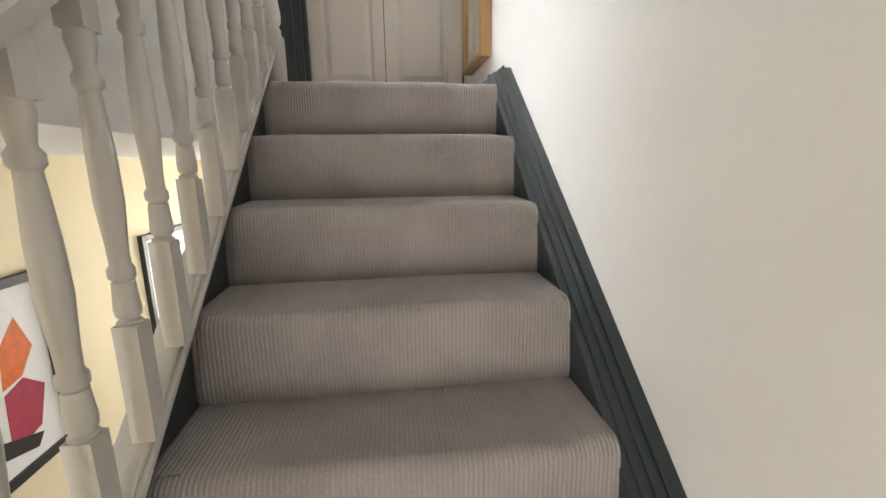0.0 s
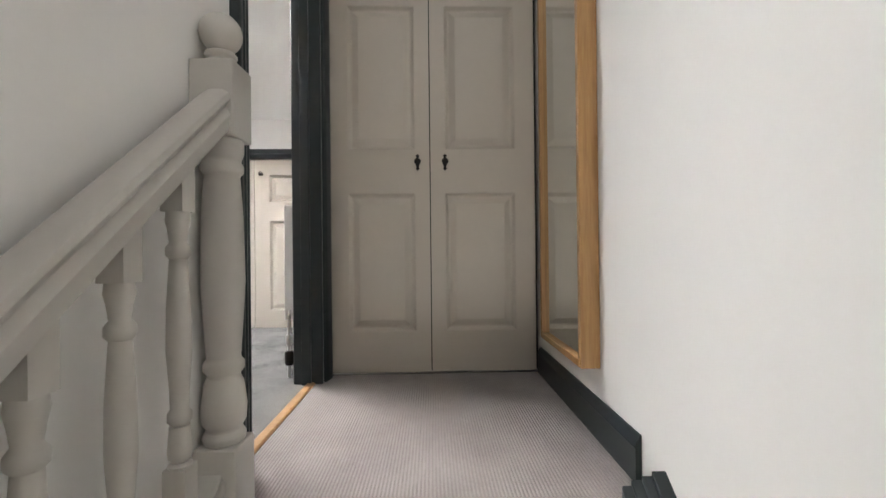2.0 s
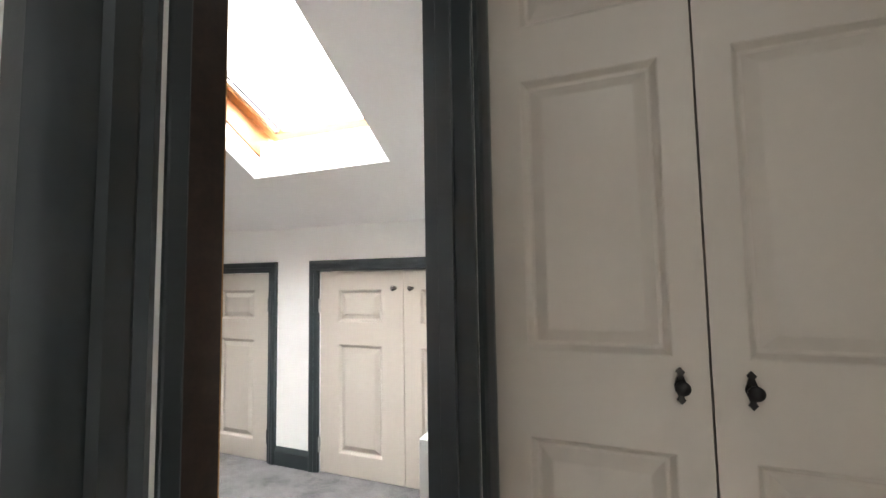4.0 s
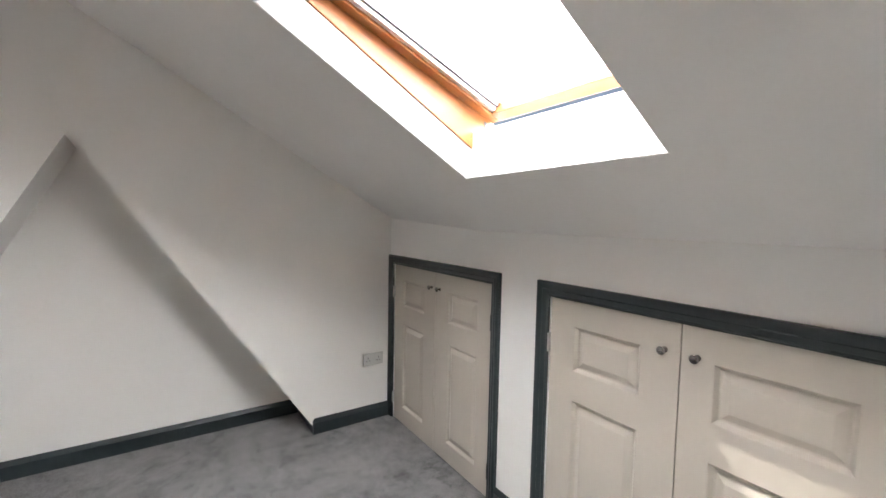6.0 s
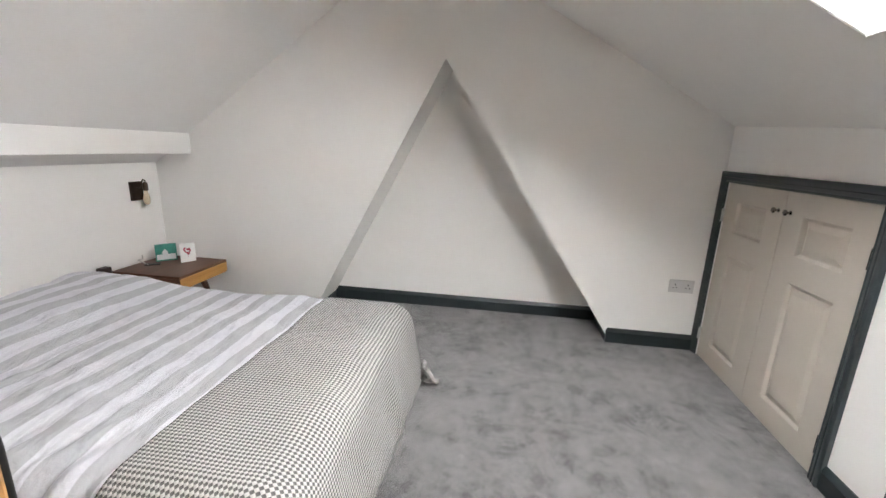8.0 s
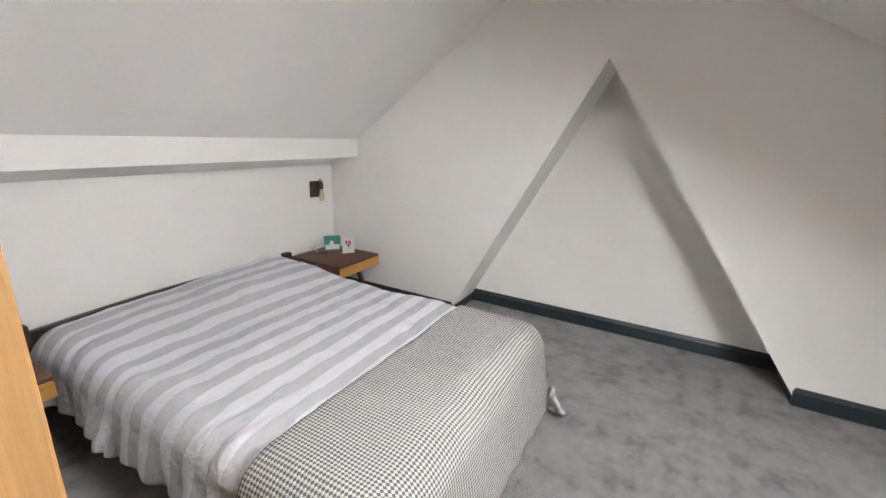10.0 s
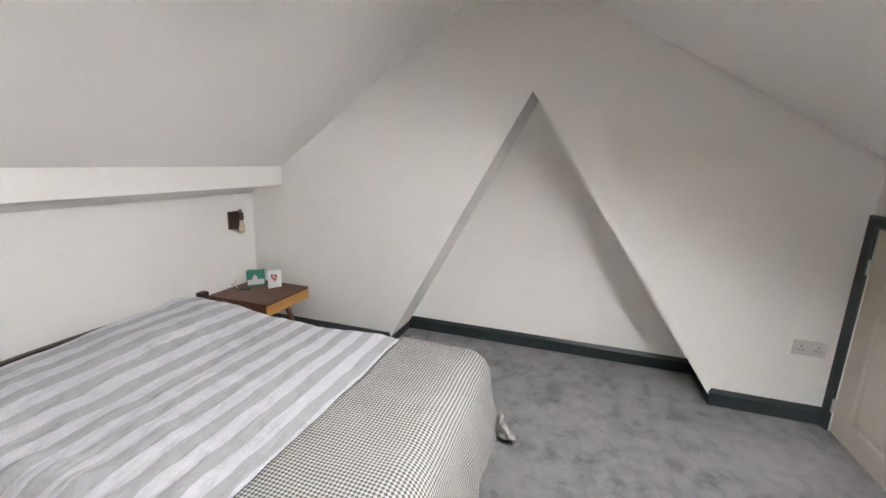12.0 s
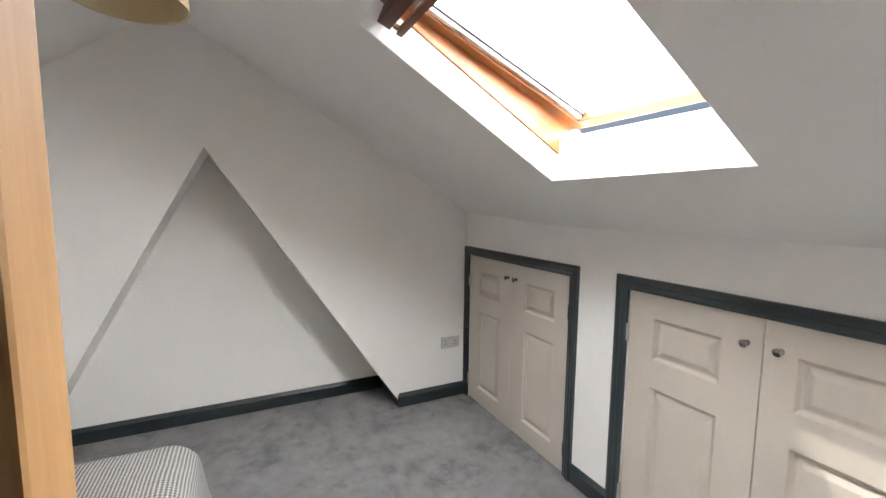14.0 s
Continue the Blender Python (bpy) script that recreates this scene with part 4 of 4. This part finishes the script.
# ---- bedside tables ----
def bedside(x0, x1, y0, y1, top):
    e = thing("bedside_table", ((x0 + x1) / 2, (y0 + y1) / 2, 0), "walnut bedside table with golden oak drawer", "bedside table", "bedside tables")
    ox, oy = e.location.x, e.location.y
    w, d = (x1 - x0) / 2, (y1 - y0) / 2
    g = Mesh()
    g.box((-w, -d, top - 0.020), (w, d, top))
    g.box((-w, -d, top - 0.105), (-w + 0.016, d, top - 0.0202))
    g.box((w - 0.016, -d, top - 0.105), (w, d, top - 0.0202))
    g.box((-w + 0.0162, -d, top - 0.105), (w - 0.0162, d - 0.02, top - 0.090))
    g.box((-w + 0.0162, -d, top - 0.0895), (w - 0.0162, -d + 0.012, top - 0.0205))
    g.make("carcass", M_WALNUT, parent=e, bevel=0.003)
    g = Mesh()
    g.box((-w + 0.002, d - 0.017, top - 0.104), (w - 0.002, d + 0.001, top - 0.0215))
    tagged(g.make("drawer", M_DRAWER, parent=e, bevel=0.002), "golden oak drawer front")
    for sx in (-1, 1):
        for sy in (-1, 1):
            g = Mesh()
            p0 = Vector((sx * (w - 0.15), sy * (d - 0.14), top - 0.105))
            p1 = Vector((sx * (w - 0.07), sy * (d - 0.08), 0.0))
            vs = []
            for p, r in ((p0, 0.020), (p1, 0.012)):
                vs += [(p.x + a * r, p.y + c * r, p.z) for a, c in ((-1, -1), (1, -1), (1, 1), (-1, 1))]
            g.add(vs, [(3, 2, 1, 0), (4, 5, 6, 7), (0, 1, 5, 4), (1, 2, 6, 5), (2, 3, 7, 6), (3, 0, 4, 7)])
            g.make("leg", M_WALNUT, parent=e, bevel=0.003)
    return e


TT = 0.455
bedside(-4.13, -3.60, -2.02, -1.44, TT)
bedside(-1.72, -1.19, -1.98, -1.40, TT)


def card(x, y, turn, w, h, face, label, art):
    e = thing("greeting_card", (x, y, TT), label, "card", "cards on the bedside table")
    e.rotation_euler = (0, 0, turn)
    for side, a in (("front", 0.0), ("back", 1.0)):
        g = Mesh()
        t = 0.0016
        dy = 0.05
        if a == 0:
            vs = [(-w / 2, 0, 0), (w / 2, 0, 0), (w / 2, 0, h), (-w / 2, 0, h)]
        else:
            vs = [(-w / 2, 0, 0), (w / 2 - 0.02, -dy, 0), (w / 2 - 0.02, -dy, h), (-w / 2, 0, h)]
        vs += [(p[0], p[1] - t, p[2]) for p in vs]
        g.add(vs, [(0, 1, 2, 3), (7, 6, 5, 4), (0, 4, 5, 1), (1, 5, 6, 2), (2, 6, 7, 3), (3, 7, 4, 0)])
        g.make(side, face if a == 0 else M_CARD, parent=e)
    art(e, w, h)
    return e


def heart(e, w, h):
    g = Mesh()
    rng = random.Random(2)
    for k in range(26):
        a = 2 * math.pi * k / 26
        x = 0.0022 * 16 * math.sin(a) ** 3
        z = 0.0022 * (13 * math.cos(a) - 5 * math.cos(2 * a) - 2 * math.cos(3 * a) - math.cos(4 * a))
        s = rng.uniform(0.35, 1)
        g.lathe([(0.0068, 0.0), (0.0068, 0.0012)], (x * s, 0.0005, h * 0.62 + z * s), 7, 1)
    g.box((-0.001, 0.0004, h * 0.27), (0.001, 0.0012, h * 0.45))
    tagged(g.make("print", M_RED, parent=e), "crimson heart print")


def band(e, w, h):
    g = Mesh()
    g.box((-w / 2 + 0.008, 0.0004, 0.012), (w / 2 - 0.008, 0.0014, h * 0.40))
    g.prism([(-w * 0.1, h * 0.3), (w * 0.12, h * 0.28), (w * 0.2, h * 0.5), (w * 0.05, h * 0.72), (-w * 0.08, h * 0.55)], 1, 0.0016, 0.0024)
    tagged(g.make("print", M_CARD, parent=e), "pale print on teal")


card(-3.985, -1.68, -0.55, 0.115, 0.155, M_CARD, "white greeting card with a crimson heart", heart)
card(-3.965, -1.865, -0.75, 0.150, 0.145, M_TEAL, "teal greeting card with a pale picture", band)
g = Mesh()
g.box((-0.03, -0.055, 0), (0.03, 0.055, 0.008))
ob = g.make("phone_charger", M_DARKHOLE, bevel=0.004)
ob.location = (-3.84, -1.88, TT)
ob.rotation_euler = (0, 0, 0.6)
tagged(ob, "small black charger on the bedside table", "charger")
g = Mesh()
g.tube([(-3.86, -2.035, 0.475), (-3.85, -1.98, 0.462), (-3.83, -1.93, 0.459), (-3.80, -1.89, 0.461)], 0.004, 8)
g.tube([(-3.92, -2.05, 0.50), (-3.90, -2.03, 0.475), (-3.86, -2.035, 0.475)], 0.004, 8)
tagged(g.make("charging_cable", M_PLASTIC, smooth=True), "white charging cable behind the cards", "cable")

# ---- wall light ----
e = thing("wall_light", (-3.95, BY, 1.03), "aged bronze wall light with a bare amber bulb", "wall light")
g = Mesh()
g.box((-0.055, 0.0005, -0.075), (0.055, 0.022, 0.075))
g.make("backplate", M_BRONZE, parent=e, bevel=0.004)
g = Mesh()
g.tube([(0, 0.02, 0.02), (0, 0.05, 0.035), (-0.004, 0.062, 0.07), (-0.006, 0.078, 0.095), (-0.008, 0.092, 0.088), (-0.008, 0.095, 0.07)], 0.006, 10)
g.lathe([(0.010, 0.075), (0.017, 0.068), (0.019, 0.05), (0.019, 0.012), (0.015, 0.006)], (-0.008, 0.09, 0), 16)
g.make("arm", M_BRONZE, parent=e, smooth=True)
g = Mesh()
g.lathe([(0.012, 0.006), (0.015, -0.012), (0.023, -0.045), (0.025, -0.075), (0.020, -0.098), (0.006, -0.108)], (-0.008, 0.09, 0), 18)
tagged(g.make("bulb", M_BULB, parent=e, smooth=True), "clear amber filament bulb, off")

# ---- double socket ----
e = thing("wall_socket", (GX + 0.004, 2.25, 0.505), "white double wall socket", "socket")
g = Mesh()
g.box((0.0005, -0.088, -0.050), (0.0085, 0.088, 0.050))
g.make("plate", M_PLASTIC, parent=e, bevel=0.004)
g = Mesh()
for c in (-0.045, 0.045):
    g.box((0.0085, c - 0.003, 0.006), (0.0096, c + 0.003, 0.018))
    for q in (-0.012, 0.012):
        g.box((0.0085, c + q - 0.005, -0.014), (0.0096, c + q + 0.005, -0.009))
tagged(g.make("pin_slot", M_DARKHOLE, parent=e), kind="stuff")
for c in (-0.068, 0.068):
    g = Mesh()
    g.box((0.0086, c - 0.006, 0.020), (0.013, c + 0.006, 0.038))
    g.make("switch", M_PLASTIC, parent=e, bevel=0.0015)

# ---- radiator ----
e = thing("radiator", (DX0 - 0.05, 1.6, 0.12), "white panel radiator with thermostatic valve on the partition", "radiator")
g = Mesh()
ry0, ry1, rz0, rz1 = 1.20 - 1.6, 2.12 - 1.6, 0.14, 0.67
nfl = 26
for k in range(nfl):
    a = ry0 + (ry1 - ry0) * k / nfl
    c = ry0 + (ry1 - ry0) * (k + 1) / nfl
    q = (c - a)
    g.prism([(0.02, a), (-0.026, a), (-0.032, a + 0.25 * q), (-0.032, a + 0.75 * q), (-0.026, c), (0.02, c)], 2, rz0, rz1)
g.make("panel", M_RAD, parent=e)
g = Mesh()
g.box((-0.036, ry0 - 0.004, rz1), (0.022, ry1 + 0.004, rz1 + 0.012))
g.box((-0.036, ry0 - 0.005, rz0), (0.022, ry0 - 0.0005, rz1))
g.lathe([(0.011, -0.001), (0.011, -0.009), (0.004, -0.010)], (-0.006, ry0 - 0.004, rz1 - 0.03), 12, 1)
for y in (ry0 + 0.2, ry1 - 0.2):
    g.box((0.0201, y - 0.02, rz0 + 0.1), (0.0495, y + 0.02, rz1 - 0.1))
g.make("casing", M_RAD, parent=e, bevel=0.002)
g = Mesh()
g.tube([(-0.006, ry0 - 0.02, 0.19), (-0.006, ry0 - 0.035, 0.17), (-0.006, ry0 - 0.035, -0.10), (-0.006, ry0 - 0.035, -0.118)], 0.008, 10)
g.lathe([(0.013, -0.02), (0.016, -0.005), (0.016, 0.02), (0.012, 0.03)], (-0.006, ry0 - 0.035, 0.05), 14)
tagged(g.make("pipe", M_STEEL, parent=e, smooth=True), "chrome pipe and valve body")
g = Mesh()
g.lathe([(0.017, 0.0), (0.022, 0.012), (0.022, 0.05), (0.018, 0.062), (0.008, 0.066)], (-0.006, ry0 - 0.035, -0.06), 18)
tagged(g.make("valve_head", M_IRON, parent=e, smooth=True), "dark valve head")

# ---- pendant shade ----
e = thing("pendant_light", (-2.42, 0.36, 2.235), "beige drum pendant lampshade below the ridge", "pendant light")
g = Mesh()
n = 40
vs, fs = [], []
for r, z in ((0.142, 0.0), (0.130, 0.18), (0.127, 0.18), (0.138, 0.002)):
    vs += [(r * math.cos(2 * math.pi * k / n), r * math.sin(2 * math.pi * k / n), z) for k in range(n)]
for q in range(4):
    for k in range(n):
        j = (k + 1) % n
        w = (q + 1) % 4
        fs.append((q * n + k, q * n + j, w * n + j, w * n + k))
g.add(vs, fs)
g.mi = [0] * (2 * n) + [1] * (2 * n)
g.make("shade", [M_SHADE, M_SHADE_IN], parent=e, smooth=True)
g = Mesh()
g.lathe([(0.020, 0.05), (0.020, 0.14), (0.006, 0.15), (0.004, 0.16), (0.004, RIDGE_Z - 2.235 - 0.10), (0.05, RIDGE_Z - 2.235 - 0.095), (0.05, RIDGE_Z - 2.235 - 0.05)], (0, 0, 0), 16)
for k in range(3):
    a = 2 * math.pi * k / 3
    g.tube([(0, 0, 0.14), (0.128 * math.cos(a), 0.128 * math.sin(a), 0.178)], 0.0025, 6)
g.make("flex", M_PLASTIC, parent=e, smooth=True)


# ---- pictures in the hall below ----
def picture(y0, y1, z0, z1, art):
    e = thing("picture_frame", (-2.3, (y0 + y1) / 2, (z0 + z1) / 2), "black framed print on the cream hall wall", "picture", "hall pictures")
    w, h = (y1 - y0) / 2, (z1 - z0) / 2
    g = Mesh()
    f, d = 0.045, 0.035
    for a, c, p, q in ((-w, -w + f, -h, h), (w - f, w, -h, h), (-w + f, w - f, -h, -h + f), (-w + f, w - f, h - f, h)):
        g.box((0.0005, a, p), (d, c, q))
    g.make("frame", M_BLACK, parent=e, bevel=0.003)
    g = Mesh()
    g.box((0.0005, -w + f - 0.003, -h + f - 0.003), (0.014, w - f + 0.003, h - f + 0.003))
    tagged(g.make("mount", M_CARD, parent=e), "white mount")
    if art:
        for k, (mm, poly) in enumerate(art):
            g = Mesh()
            g.prism([(a * w, c * h) for a, c in poly], 0, 0.0145 + 0.001 * k, 0.0155 + 0.001 * k)
            g.make("print", mm, parent=e)


picture(-0.25, 0.60, -1.74, -0.79, [(M_ORANGE, [(0.25, -0.05), (0.5, 0.0), (0.7, 0.25), (0.55, 0.6), (0.3, 0.35)]),
                                  (M_RED, [(0.2, -0.7), (0.6, -0.6), (0.75, -0.2), (0.5, -0.02), (0.25, -0.1)]),
                                  (M_BLACK, [(-0.5, -0.1), (0.1, -0.15), (0.2, 0.15), (-0.2, 0.3)]),
                                  (M_BLACK, [(-0.3, -0.6), (0.5, -0.8), (0.6, -0.68), (-0.1, -0.45)])])
picture(1.46, 2.40, -1.76, -0.78, None)
